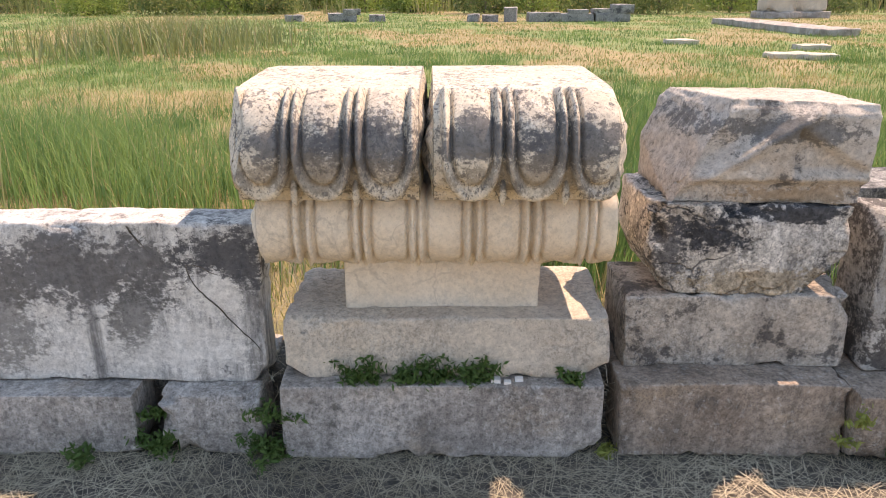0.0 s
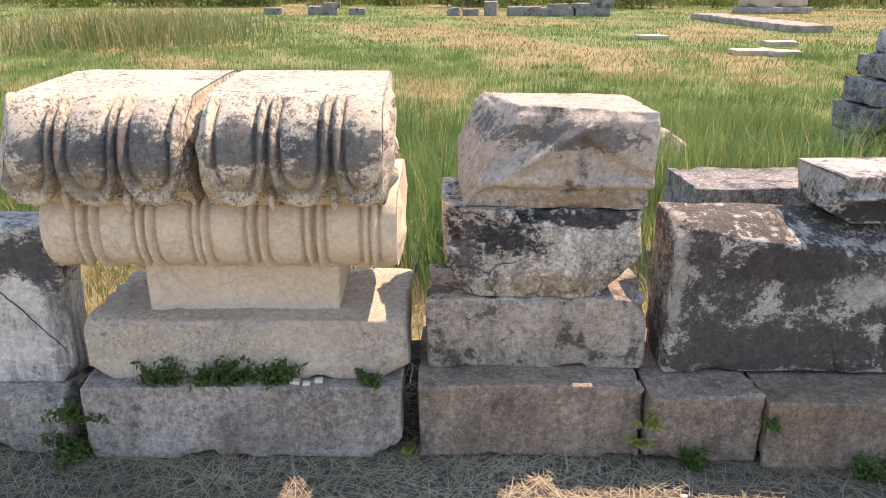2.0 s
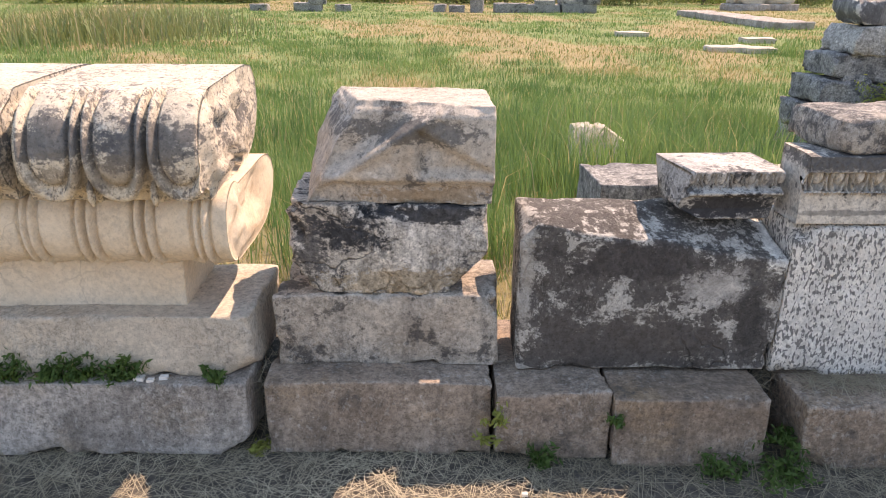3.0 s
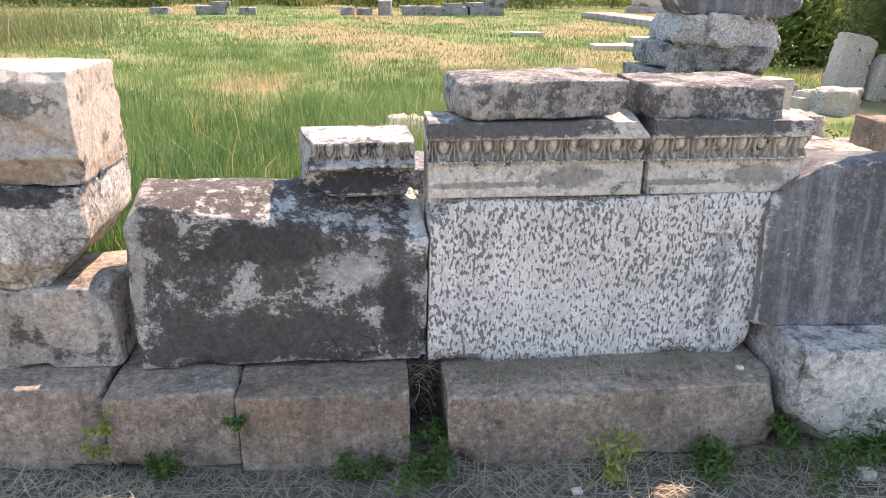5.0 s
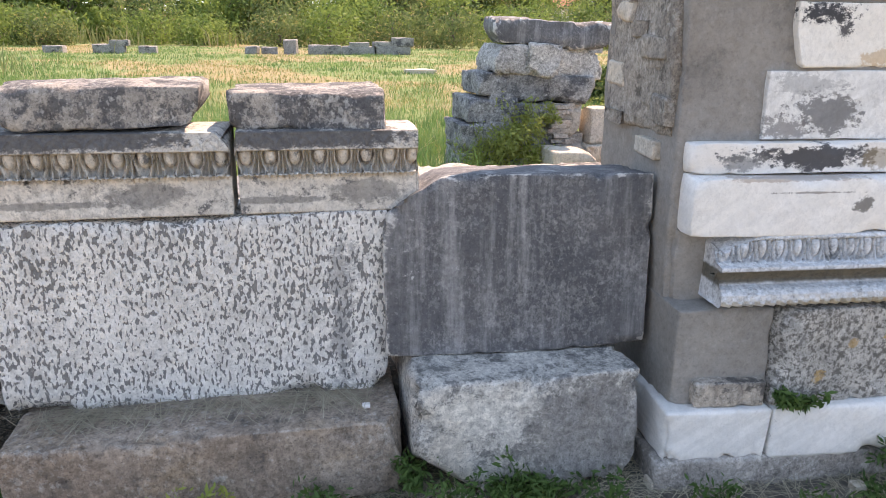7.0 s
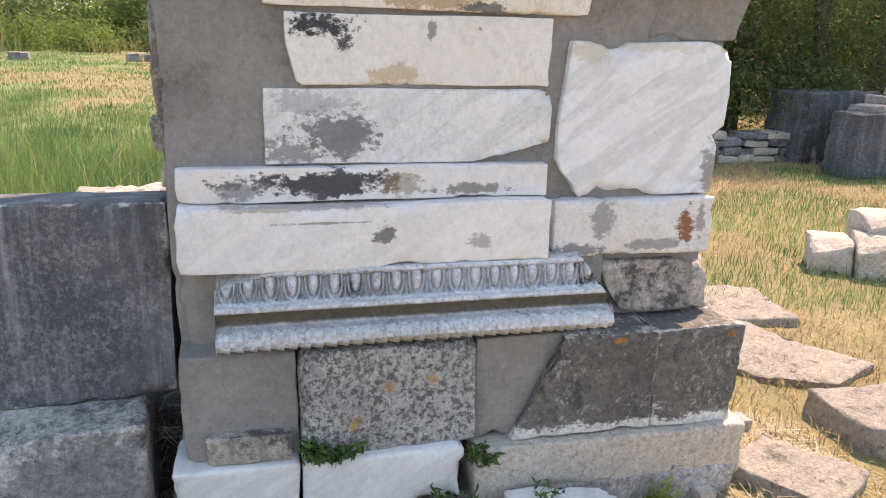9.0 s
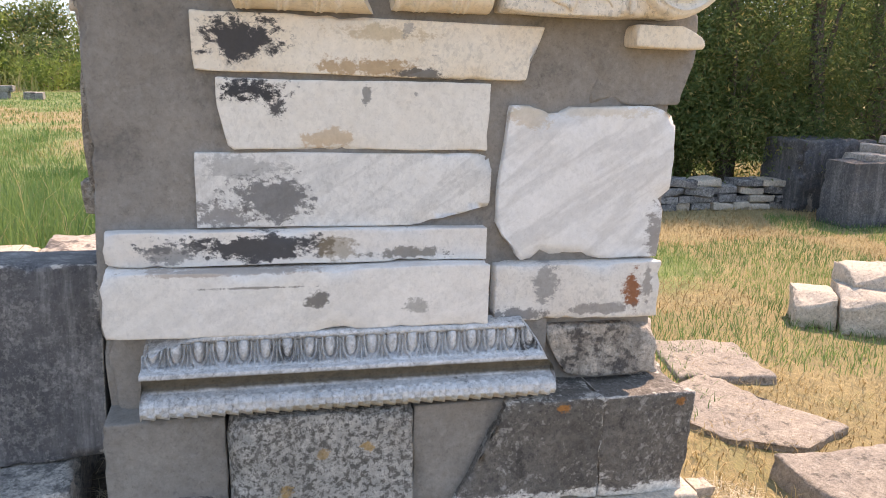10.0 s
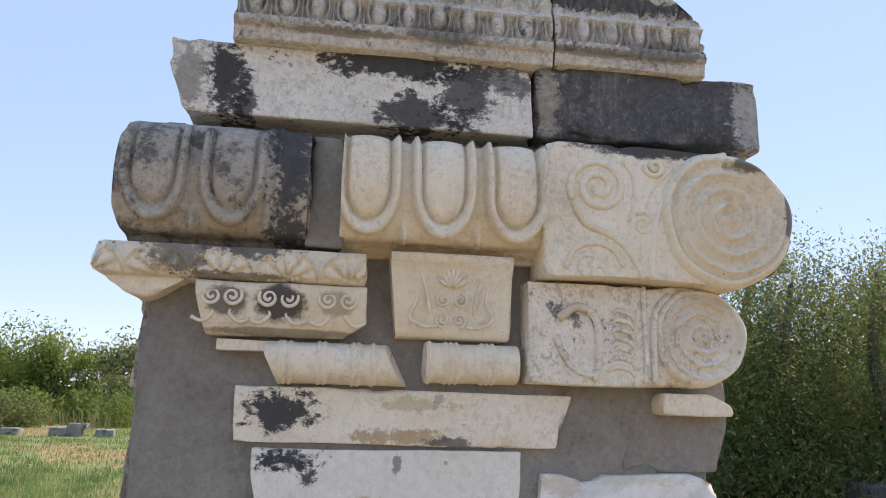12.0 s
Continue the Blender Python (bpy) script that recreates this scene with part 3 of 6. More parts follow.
a.data.foreach_set("value", [min(1.0, max(0.0, (2.9 - v[1]) * 1.6)) * min(1.0, max(0.0, (v[1] - 1.45) * 2.4)) * min(1.0, max(0.0, (6.3 - v[0]) * 0.8)) for v in verts])
me.flip_normals()
tagged(new("ground", me), "dry straw ground with green grass patches", "ground", kind="structure")

# ---- the row of blocks: lower course ----
stone("earth_fill", (-2.3, 4.42), (2.46, 2.72), (-0.05, 0.225), M["earth"], 0.03, 0.02, res=0.12, label="dark packed earth between the step blocks", category="earth", kind="structure")
G1 = "lower course of the block wall"
stone("step_block", (-2.250, -1.030), (2.26, 2.75), (0, 0.24), M["step"], 0.018, label="weathered grey stone step block on dry ground", group=G1)
stone("step_block", (-0.950, -0.590), (2.26, 2.75), (0, 0.24), M["step"], 0.035, label="short weathered grey step block beside weeds", group=G1)
stone("step_block", (-0.508, 0.605), (2.235, 2.85), (0, 0.285), M["step"], 0.018, cuts=[((0.7, -0.2, -1), (0.550, 2.24, 0.03))], label="long pale grey step block with broken bottom edge", group=G1)
stone("step_block", (0.670, 1.458), (2.25, 2.85), (0, 0.282), M["brown"], 0.016, label="brown stained step block with smooth front", group=G1)
stone("step_block", (1.468, 1.870), (2.215, 2.8), (0, 0.272), M["brown"], 0.018, label="short brown pitted step block", group=G1)
stone("step_block", (1.875, 2.42), (2.18, 2.8), (0, 0.262), M["brown"], 0.018, label="brown lichen-spotted step block", group=G1)
stone("step_block", (2.535, 3.63), (2.155, 2.8), (0, 0.25), M["brown"], 0.022, cuts=[((1, -0.5, 0.3), (3.6, 2.16, 0.2))], label="long grey-brown step block with chipped end", group=G1)
stone("step_block", (3.655, 4.35), (2.115, 2.7), (0.0, 0.375), M["rough_white"], 0.03, 0.012, cuts=[((-0.7, -0.6, -1), (3.68, 2.12, 0.14)), ((0.8, -0.3, -0.5), (4.33, 2.12, 0.06))], label="rough white and grey limestone block", group=G1)

# ---- upper course ----
G2 = "standing slabs of the block wall"
stone("orthostat_slab", (-2.300, -0.582), (2.36, 2.53), (0.24, 0.835), M["slab_left"], 0.02, 0.008, cuts=[((1, -0.4, -0.9), (-0.610, 2.36, 0.28))], label="cracked white slab with dark vertical streaks", category="stone slab", group=G2)
stone("orthostat_slab", (1.555, 2.482), (2.38, 2.66), (0.272, 0.84), M["slab_black"], 0.025, 0.01, cuts=[((-0.6, -0.2, 0.5), (1.62, 2.38, 0.83)), ((0.16, -0.35, 1), (1.85, 2.46, 0.82))], label="blackened marble slab with white flecks", category="stone slab", group=G2)
stone("orthostat_slab", (2.49, 3.612), (2.38, 2.66), (0.235, 0.823), M["slab_pitted"], 0.022, 0.004, cuts=[((1, -0.2, -0.8), (3.57, 2.38, 0.25))], label="white marble slab with dark chisel pits", category="stone slab", group=G2)
stone("orthostat_slab", (3.60, 4.435), (2.30, 2.56), (0.365, 0.925), M["slab_dark"], 0.02, 0.005, turn=(-4, 0, -4), cuts=[((-0.63, 0, 1), (3.71, 2.35, 0.88)), ((0.12, 0, -1), (4.25, 2.3, 0.372))], label="smooth dark grey slab with pale streaks", category="stone slab", group=G2)

SLAB = bpy.data.objects["orthostat_slab"]
CRACKS = (((-1.055, 0.826), (-1.03, 0.78), (-1.005, 0.75), (-0.985, 0.724)),
          ((-0.875, 0.688), (-0.86, 0.63), (-0.818, 0.572), (-0.77, 0.52), (-0.713, 0.45), (-0.66, 0.39), (-0.635, 0.35)),
          ((-0.875, 0.688), (-0.83, 0.682), (-0.78, 0.655), (-0.723, 0.642), (-0.64, 0.636)))

# ---- stack with the two bolster capitals ----
stone("base_block", (-0.502, 0.625), (2.30, 2.79), (0.283, 0.505), M["base"], 0.022, 0.01, cuts=[((0.5, -0.5, -1), (0.580, 2.3, 0.32)), ((-0.6, -0.5, -0.9), (-0.480, 2.3, 0.32))], label="pale worn base block under the capitals")
stone("plinth_block", (-0.290, 0.385), (2.40, 2.76), (0.503, 0.705), M["cream"], 0.012, 0.006, label="cream marble plinth block with rough tooling")
# ---- stack of broken blocks ----
stone("base_block", (0.698, 1.492), (2.385, 2.76), (0.283, 0.56), M["rough_brown"], 0.022, 0.008, label="grey-brown rectangular block under broken stones")
stone("broken_block", (0.750, 1.445), (2.40, 2.86), (0.558, 0.888), M["blue_crust"], 0.035, 0.014, cuts=[((0.75, 0, -0.65), (1.378, 2.4, 0.64)), ((-0.85, 0, -0.45), (0.793, 2.4, 0.62)), ((-0.4, -0.6, -0.9), (0.833, 2.42, 0.565))], label="cracked marble block with dark grey crust")


def fracture(p):
    """Broken face: a slanting ridge, hollows beside it and an undercut along the bottom."""
    x, z = p[:, 0], p[:, 2]
    ridge = (z - 1.015) - 0.62 * (x - 0.96)
    out = 0.045 * np.clip((ridge + 0.012) / 0.03, 0, 1) - 0.028 * np.exp(-(ridge / 0.022) ** 2) * (x < 1.27)
    hollow = (z - 1.10) + 0.55 * (x - 1.30)
    out += 0.035 * np.clip(-hollow / 0.03, 0, 1) * (x > 1.2) * np.clip((z - 0.985) / 0.03, 0, 1)
    out += 0.040 * np.clip((0.975 - z) / 0.022, 0, 1) + 0.02 * np.clip((z - 1.19) / 0.02, 0, 1)
    return out + 0.022 * fbm(p, 6.0, 3.0) + 0.012 * fbm(p, 16.0, 5.0)


stone("broken_block", (0.812, 1.455), (2.385, 2.84), (0.888, 1.222), M["brown_break"], 0.010, 0.008, res=0.012, relief=fracture,
      cuts=[((-0.88, -0.21, 0.47), (0.918, 2.4, 1.05))], label="broken brown block with a slanting side and fractured face")

# ---- fragments on top of the slabs ----
stone("top_fragment", (2.57, 3.105), (2.372, 2.75), (1.078, 1.195), M["fragment"], 0.03, 0.014, cuts=[((0.7, 0, -0.5), (3.08, 2.4, 1.11)), ((-0.7, -0.2, -0.6), (2.59, 2.4, 1.10))], label="worn flat fragment lying on a carved block", category="stone fragment")
stone("top_fragment", (3.172, 3.612), (2.385, 2.74), (1.07, 1.178), M["fragment"], 0.02, 0.012, cuts=[((-0.6, -0.2, -0.7), (3.19, 2.4, 1.09))], label="worn rectangular fragment on a carved block", category="stone fragment")

# ---- blocks of the row behind ----
# darker stack stone here puts the shade of the block's front into its colour
stone("rear_block", (2.16, 3.25), (4.0, 4.5), (-0.02, 0.53), M["tower"], 0.02, 0.012, turn=(0, 0, 3), label="long weathered block among tall grass")
stone("rear_block", (3.35, 3.75), (4.25, 4.8), (-0.02, 0.45), M["base"], 0.03, 0.012, label="pale block in the rear row")
stone("rear_block", (3.85, 5.3), (4.1, 4.6), (-0.02, 0.55), M["rough_brown"], 0.03, 0.014, label="long pale block behind the dark slab")
stone("field_stone", (2.45, 2.95), (6.2, 6.6), (-0.02, 0.4), M["base"], 0.05, 0.02, cuts=[((0.6, 0, 1), (2.8, 6.3, 0.35)), ((0, -1, 0.6), (2.6, 6.3, 0.3))], label="broken pale stone in tall grass")

# ---- pier ----
pier = tagged(new("anta_pier"), "rebuilt marble pier of carved stones set in mortar", "pier")
pier.matrix_basis = pose(4.45, 2.215, 0, 0, 0, -3.5)


def set_stone(name, x, y0, z, mat, r=0.01, amp=0.004, cuts=(), label="", depth=0.2, res=0.03):
    """A stone set in the pier; y0 is how far its face stands from the mortar's."""
    return stone(name, x, (y0, y0 + depth), z, mat, r, amp, cuts, res, parent=pier, label=label)


set_stone("mortar_core", (-0.006, 1.565), 0.0, (0.0, 2.33), M["mortar"], 0.02, 0.008, depth=0.64, label="grey mortar core")
set_stone("mortar_core", (1.30, 1.625), 0.004, (1.392, 2.32), M["mortar"], 0.02, 0.008, depth=0.64, cuts=[((1, 0, -0.35), (1.57, 0, 1.39))])
random.seed(21)
for k in range(26):
    z, y, w = 0.98 + 0.05 * k, random.uniform(0.03, 0.48), random.uniform(0.05, 0.13)
    stone("rubble_stone", (-0.03 - 0.012 * random.random(), 0.06 + 0.09 * random.random()), (y + 0.004, y + w + 0.06), (z, z + random.uniform(0.04, 0.10)), M["rubble_side"] if k % 4 else M["base"], 0.02, 0.014, res=0.03, parent=pier)
set_stone("rough_edge", (-0.022, 0.05), 0.045, (1.05, 2.32), M["rubble_side"], 0.03, 0.02, depth=0.57, label="rough crumbled mortar edge")
set_stone("base_moulding", (-0.04, 0.30), -0.175, (0.09, 0.262), M["white"], 0.03, 0.006, depth=0.4)
set_stone("base_moulding", (0.303, 0.76), -0.175, (0.09, 0.258), M["white"], 0.03, 0.006, depth=0.4)
set_stone("base_moulding", (0.80, 1.685), -0.175, (0.06, 0.238), M["base"], 0.02, 0.006, depth=0.5)
set_stone("footing", (-0.05, 1.66), -0.17, (-0.03, 0.09), M["step"], 0.02, 0.015, depth=0.7)
set_stone("facing", (0.0, 0.302), -0.115, (0.25, 0.56), M["mortar"], 0.012, 0.006, depth=0.3, label="smooth grey-green mortar")
set_stone("small_stone", (0.056, 0.279), -0.15, (0.262, 0.345), M["rough_brown"], 0.012, 0.006, depth=0.1)
set_stone("facing_block", (0.302, 0.80), -0.145, (0.262, 0.566), M["lichen"], 0.015, 0.005, depth=0.3, label="speckled grey block with orange lichen")
set_stone("facing", (0.80, 1.07), -0.115, (0.245, 0.57), M["mortar"], 0.012, 0.006, depth=0.3)
set_stone("facing_block", (0.905, 1.357), -0.145, (0.24, 0.573), M["darkcourse"], 0.012, 0.006, depth=0.3, cuts=[((-1, 0, 0.45), (0.985, 0, 0.41))], label="dark brown crusted block with pale edge")
set_stone("facing_block", (1.362, 1.657), -0.145, (0.236, 0.564), M["darkcourse"], 0.012, 0.006, depth=0.45, label="dark brown crusted corner block")
set_stone("facing_block", (1.217, 1.58), -0.03, (0.575, 0.742), M["rough_brown"], 0.02, 0.01, depth=0.3, cuts=[((-1, 0, -0.55), (1.25, 0, 0.65))])
set_stone("facing", (0.01, 1.22), -0.03, (0.55, 0.79), M["mortar"], 0.012, 0.006, depth=0.3)
set_stone("course_block", (0.012, 1.017), -0.095, (0.785, 0.956), M["course_a"], 0.008, 0.003, depth=0.4)
set_stone("course_block", (0.014, 1.018), -0.045, (0.958, 1.048), M["course_b"], 0.008, 0.003, depth=0.3)
set_stone("course_block", (0.243, 1.027), -0.018, (1.052, 1.25), M["course_c"], 0.01, 0.004, cuts=[((0.25, 0, -1), (0.86, 0, 1.07))])
set_stone("course_block", (0.302, 1.014), -0.018, (1.258, 1.438), M["course_d"], 0.01, 0.004, cuts=[((-1, 0, -0.3), (0.315, 0, 1.33))])
set_stone("course_block", (0.25, 1.155), -0.018, (1.45, 1.594), M["course_e"], 0.01, 0.004, cuts=[((1, 0, -0.32), (1.13, 0, 1.52))])
set_stone("course_block", (1.045, 1.570), -0.022, (0.945, 1.387), M["slab_white"], 0.02, 0.005, cuts=[((-1, 0, -0.75), (1.085, 0, 1.0)), ((-1, 0, 0.12), (1.052, 0, 1.2)), ((1, 0, -0.1), (1.56, 0, 1.1)), ((0.4, 0, 1), (1.53, 0, 1.375))], label="large white marble block with grey veins")
set_stone("course_block", (1.042, 1.556), -0.045, (0.772, 0.942), M["block_rust"], 0.012, 0.004, depth=0.3)
# upper blocks
set_stone("upper_block", (0.01, 1.030), -0.095, (2.317, 2.535), M["block_black"], 0.012, 0.006, depth=0.6, cuts=[((-1, 0, -0.4), (0.03, 0, 2.4))])
set_stone("upper_block", (1.036, 1.725), -0.095, (2.322, 2.545), M["block_slate"], 0.02, 0.006, depth=0.6)


# ---- carved shapes ----
def smooth_line(points, n):
    """n points along a Catmull-Rom curve through the given ones, evenly spaced."""
    p = np.array(points, float)
    q = np.vstack((2 * p[0] - p[1], p, 2 * p[-1] - p[-2]))
    out = []
    for i in range(1, len(q) - 2):
        for t in np.linspace(0, 1, 12, endpoint=False):
            a, b, c, d = q[i - 1], q[i], q[i + 1], q[i + 2]
            out.append(0.5 * (2 * b + (c - a) * t + (2 * a - 5 * b + 4 * c - d) * t * t + (3 * b - a - 3 * c + d) * t ** 3))
    out = np.array(out + [q[-2]])
    s = np.concatenate(([0], np.cumsum(np.linalg.norm(np.diff(out, axis=0), axis=1))))
    k = np.linspace(0, s[-1], n)
    return np.stack([np.interp(k, s, out[:, a]) for a in range(out.shape[1])], 1)


def sweep(name, x, front, back, height, mat, nx=120, nv=44, curved=True, rough=0.004, ends=0.02, parent=None, label="", category="", group="", cuts=(), turn=(0, 0, 0), rear=(), pit=None):
    """A moulding: the (y, z) line `front`, from top to bottom, drawn along x and closed at depth `back`; height(x, s, y, z) carves it."""
    SEED[0] += 5.17
    sd = SEED[0]
    f = smooth_line(front, nv) if curved else np.array([np.array(front[0])])
    if not curved:
        p = np.array(front, float)
        s = np.concatenate(([0], np.cumsum(np.linalg.norm(np.diff(p, axis=0), axis=1))))
        k = np.unique(np.concatenate((s, np.linspace(0, s[-1], nv))))
        f = np.stack([np.interp(k, s, p[:, 0]), np.interp(k, s, p[:, 1])], 1)
    t = np.gradient(f, axis=0)
    n = np.stack((t[:, 1], -t[:, 0]), 1)
    n /= np.maximum(np.linalg.norm(n, axis=1, keepdims=True), 1e-9)
    s = np.linspace(0, 1, len(f))
    xs = np.linspace(x[0], x[1], nx)
    X, S = np.meshgrid(xs, s, indexing="ij")
    Y, Z = np.broadcast_to(f[:, 0], X.shape), np.broadcast_to(f[:, 1], X.shape)
    h = height(X, S, Y, Z) if height else np.zeros_like(X)
    P = np.stack((X, Y + n[:, 0] * h, Z + n[:, 1] * h), 2)
    zb, zt = f[-1, 1], f[0, 1]
    bx = np.stack((xs, np.full(nx, back), np.full(nx, zb)), 1)[:, None]
    tx = np.stack((xs, np.full(nx, back), np.full(nx, zt)), 1)[:, None]
    bm_ = np.stack((xs, np.full(nx, (back + f[-1, 0]) / 2), np.full(nx, zb)), 1)[:, None]
    tm = np.stack((xs, np.full(nx, (back + f[0, 0]) / 2), np.full(nx, zt)), 1)[:, None]
    if len(rear):
        line = smooth_line(rear, 14)
        P = np.concatenate((P, np.stack([np.stack((xs, np.full(nx, a), np.full(nx, b)), 1) for a, b in line], 1)), 1)
    else:
        P = np.concatenate((P, bm_, bx, tx, tm), 1)
    m = P.shape[1]
    flat = P.reshape(-1, 3)
    flat = flat + (rough * (fbm(flat, 6.0, sd) + 0.5 * fbm(flat, 19.0, sd)))[:, None] * np.array((0.2, -1, 0.4))
    faces = [(i * m + j, i * m + (j + 1) % m, (i + 1) * m + (j + 1) % m, (i + 1) * m + j) for i in range(nx - 1) for j in range(m)]
    verts = [flat]
    count = len(flat)
    for end, sign in ((0, -1), (nx - 1, 1)):
        ring = flat.reshape(nx, m, 3)[end]
        c = ring.mean(0)
        last = [end * m + j for j in range(m)]
        for k in (0.96, 0.9, 0.82, 0.74, 0.66, 0.58, 0.5, 0.42, 0.34, 0.26, 0.18, 0.1) if len(rear) else (0.85, 0.6, 0.3):
            q = c + (ring - c) * k
            q[:, 0] += sign * ends * (0.25 + 1.3 * fbm(q, 6.0, sd + 3) + 0.5 * fbm(q, 17.0, sd + 8)) * min(1.0, 3.0 * (1 - k))
            if pit and sign > 0:
                q[:, 0] -= pit[4] * np.clip(1.6 - 1.6 * (np.abs((q[:, 1] - pit[0]) / pit[2]) ** 3 + np.abs((q[:, 2] - pit[1]) / pit[3]) ** 3), 0, 1)
            verts.append(q)
            cur = list(range(count, count + m))
            count += m
            for j in range(m):
                quad = (last[j], last[(j + 1) % m], cur[(j + 1) % m], cur[j])
                faces.append(quad if sign < 0 else quad[::-1])
            last = cur
        faces.append(tuple(last if sign < 0 else last[::-1]))
    p = np.concatenate(verts)
    for cn, cp in cuts:
        cn = np.array(cn, float) / np.linalg.norm(cn)
        over = np.maximum((p - np.array(cp)) @ cn, 0)
        p = p - (over * (1 - 0.05 * np.abs(fbm(p, 12.0, sd))))[:, None] * cn
    c = np.array(((x[0] + x[1]) / 2, (f[:, 0].min() + back) / 2, f[:, 1].min()))
    ob = link(name, p - c, [fc[::-1] for fc in faces], mat, parent, label if parent else "", tuple(c), turn)
    return ob if parent else tagged(ob, label, category, group)


def tongues(centres, half, top=0.0, low=0.55, rim=0.012, end=0.84):
    """Height of U-shaped leaves with raised rims along a bolster."""
    def h(X, S, Y, Z):
        best = np.full(X.shape, 9.0)
        for c in centres:
            a = np.abs(X - c) / half
            b = np.maximum((S - low) / (end - low), 0)
            best = np.minimum(best, np.where(S > low, np.sqrt(a * a + b * b), a))
        e = best
        out = rim * np.exp(-((e - 0.90) / 0.13) ** 2) + 0.6 * rim * np.clip(1 - (e / 0.8) ** 2, 0, 1) - 0.9 * rim * np.exp(-((e - 0.70) / 0.06) ** 2) - 1.1 * rim * np.clip((e - 1.0) / 0.06, 0, 1)
        fade = np.clip((S - top) / 0.08, 0, 1) * np.clip((0.98 - S) / 0.03, 0, 1)
        mids = [(a + b) / 2 for a, b in zip(centres[:-1], centres[1:])]
        tip = sum(1.6 * rim * np.exp(-((X - q) / 0.011) ** 2) * np.exp(-((S - end - 0.02) / 0.06) ** 2) for q in mids)
        return out * fade + tip
    return h


def eggs(x0, pitch, z0, z1, deep=0.014):
    """Height of an egg-and-dart band between z0 and z1."""
    def h(X, S, Y, Z):
        t = (Z - z0) / (z1 - z0)
        s = ((X - x0) / pitch) % 1.0 * 2 - 1
        e = np.sqrt((s / 0.55) ** 2 + ((t - 0.68) / 0.52) ** 2)
        egg = 0.75 * np.sqrt(np.clip(1 - e * e, 0, 1))
        ring = 0.75 * np.exp(-((e - 1.32) / 0.14) ** 2)
        dart = 0.6 * np.exp(-((np.abs(s) - 1) / 0.09) ** 2) * np.clip(1.1 - t, 0, 1)
        inside = (t > 0) & (t < 1)
        return np.where(inside, deep * (egg + ring + dart - 0.75), 0.0)
    return h


def beads(x0, pitch, z0, z1, deep=0.006):
    def h(X, S, Y, Z):
        t = (Z - z0) / (z1 - z0) * 2 - 1
        s = ((X - x0) / pitch) % 1.0 * 2 - 1
        return np.where(np.abs(t) < 1, deep * (np.sqrt(np.clip(1 - t * t - (s / 0.8) ** 2, 0, 1)) - 0.4), 0.0)
    return h


def scales(x0, pitch, z0, z1, rows, deep=0.006):
    def h(X, S, Y, Z):
        t = (Z - z0) / (z1 - z0) * rows
        r = np.floor(t)
        s = ((X - x0) / pitch + 0.5 * (r % 2)) % 1.0
        f = (t - r) * 2 - 1
        return np.where((Z > z0) & (Z < z1), deep * (s * 0.9 + 0.5 * np.sqrt(np.clip(1 - f * f, 0, 1)) - 0.7), 0.0)
    return h


def fans(x0, pitch, z0, z1, deep=0.010):
    """Height of a row of fan-shaped palmettes."""
    def h(X, S, Y, Z):
        t = (Z - z0) / (z1 - z0)
        s = ((X - x0) / pitch) % 1.0 * 2 - 1
        r = np.sqrt(s * s + (t * 1.1) ** 2)
        a = np.arctan2(t * 1.1 + 0.02, s)
        leaf = np.abs(np.cos(a * 4.5)) * np.clip(1 - (r / 0.95) ** 6, 0, 1) * np.clip(r / 0.3, 0, 1)
        rim = np.exp(-((r - 1.02) / 0.07) ** 2)
        return np.where((t > 0) & (t < 1), deep * (leaf * 0.8 + rim * 0.8 - 0.5), 0.0)
    return h


def added(*fs):
    return lambda X, S, Y, Z: sum(f(X, S, Y, Z) for f in fs)


def tube_mesh(points, radius, sides=6):
    """Vertices and faces of a tapering tube along 3D points; radius is one number or one for each point."""
    p = np.array(points, float)
    rad = np.broadcast_to(np.array(radius, float), (len(p),))
    t = np.gradient(p, axis=0)
    t /= np.maximum(np.linalg.norm(t, axis=1, keepdims=True), 1e-9)
    ref = np.array((0.0, 1.0, 0.0)) if abs(t[0, 1]) < 0.9 else np.array((1.0, 0.0, 0.0))
    u = np.cross(t, ref)
    u /= np.maximum(np.linalg.norm(u, axis=1, keepdims=True), 1e-9)
    v = np.cross(t, u)
    ang = np.linspace(0, 2 * math.pi, sides, endpoint=False)
    ring = p[:, None] + rad[:, None, None] * (np.cos(ang)[None, :, None] * u[:, None] + np.sin(ang)[None, :, None] * v[:, None])
    n = len(p)
    faces = [(i * sides + j, i * sides + (j + 1) % sides, (i + 1) * sides + (j + 1) % sides, (i + 1) * sides + j) for i in range(n - 1) for j in range(sides)]
    faces += [tuple(range(sides))[::-1], tuple(range((n - 1) * sides, n * sides))]
    return ring.reshape(-1, 3), faces


def spiral(cx, cz, r, turns, start=0.0, way=1, n=40, inner=0.12):
    """(x, z) points that wind inwards."""
    k = np.linspace(0, 1, n)
    a = start + way * k * turns * 2 * math.pi
    rr = r * (1 - k * (1 - inner))
    return np.stack((cx + rr * np.cos(a), cz + rr * np.sin(a)), 1)


def scroll(parent, line, y, radius, mat, name="scroll"):
    """A raised line carved on the face of a part of the pier."""
    line = np.array(line)
    pts = np.stack((line[:, 0], np.full(len(line), y), line[:, 1]), 1) - np.array(parent.location)
    ob = link(name, *tube_mesh(pts, radius), mat, parent)
    return ob


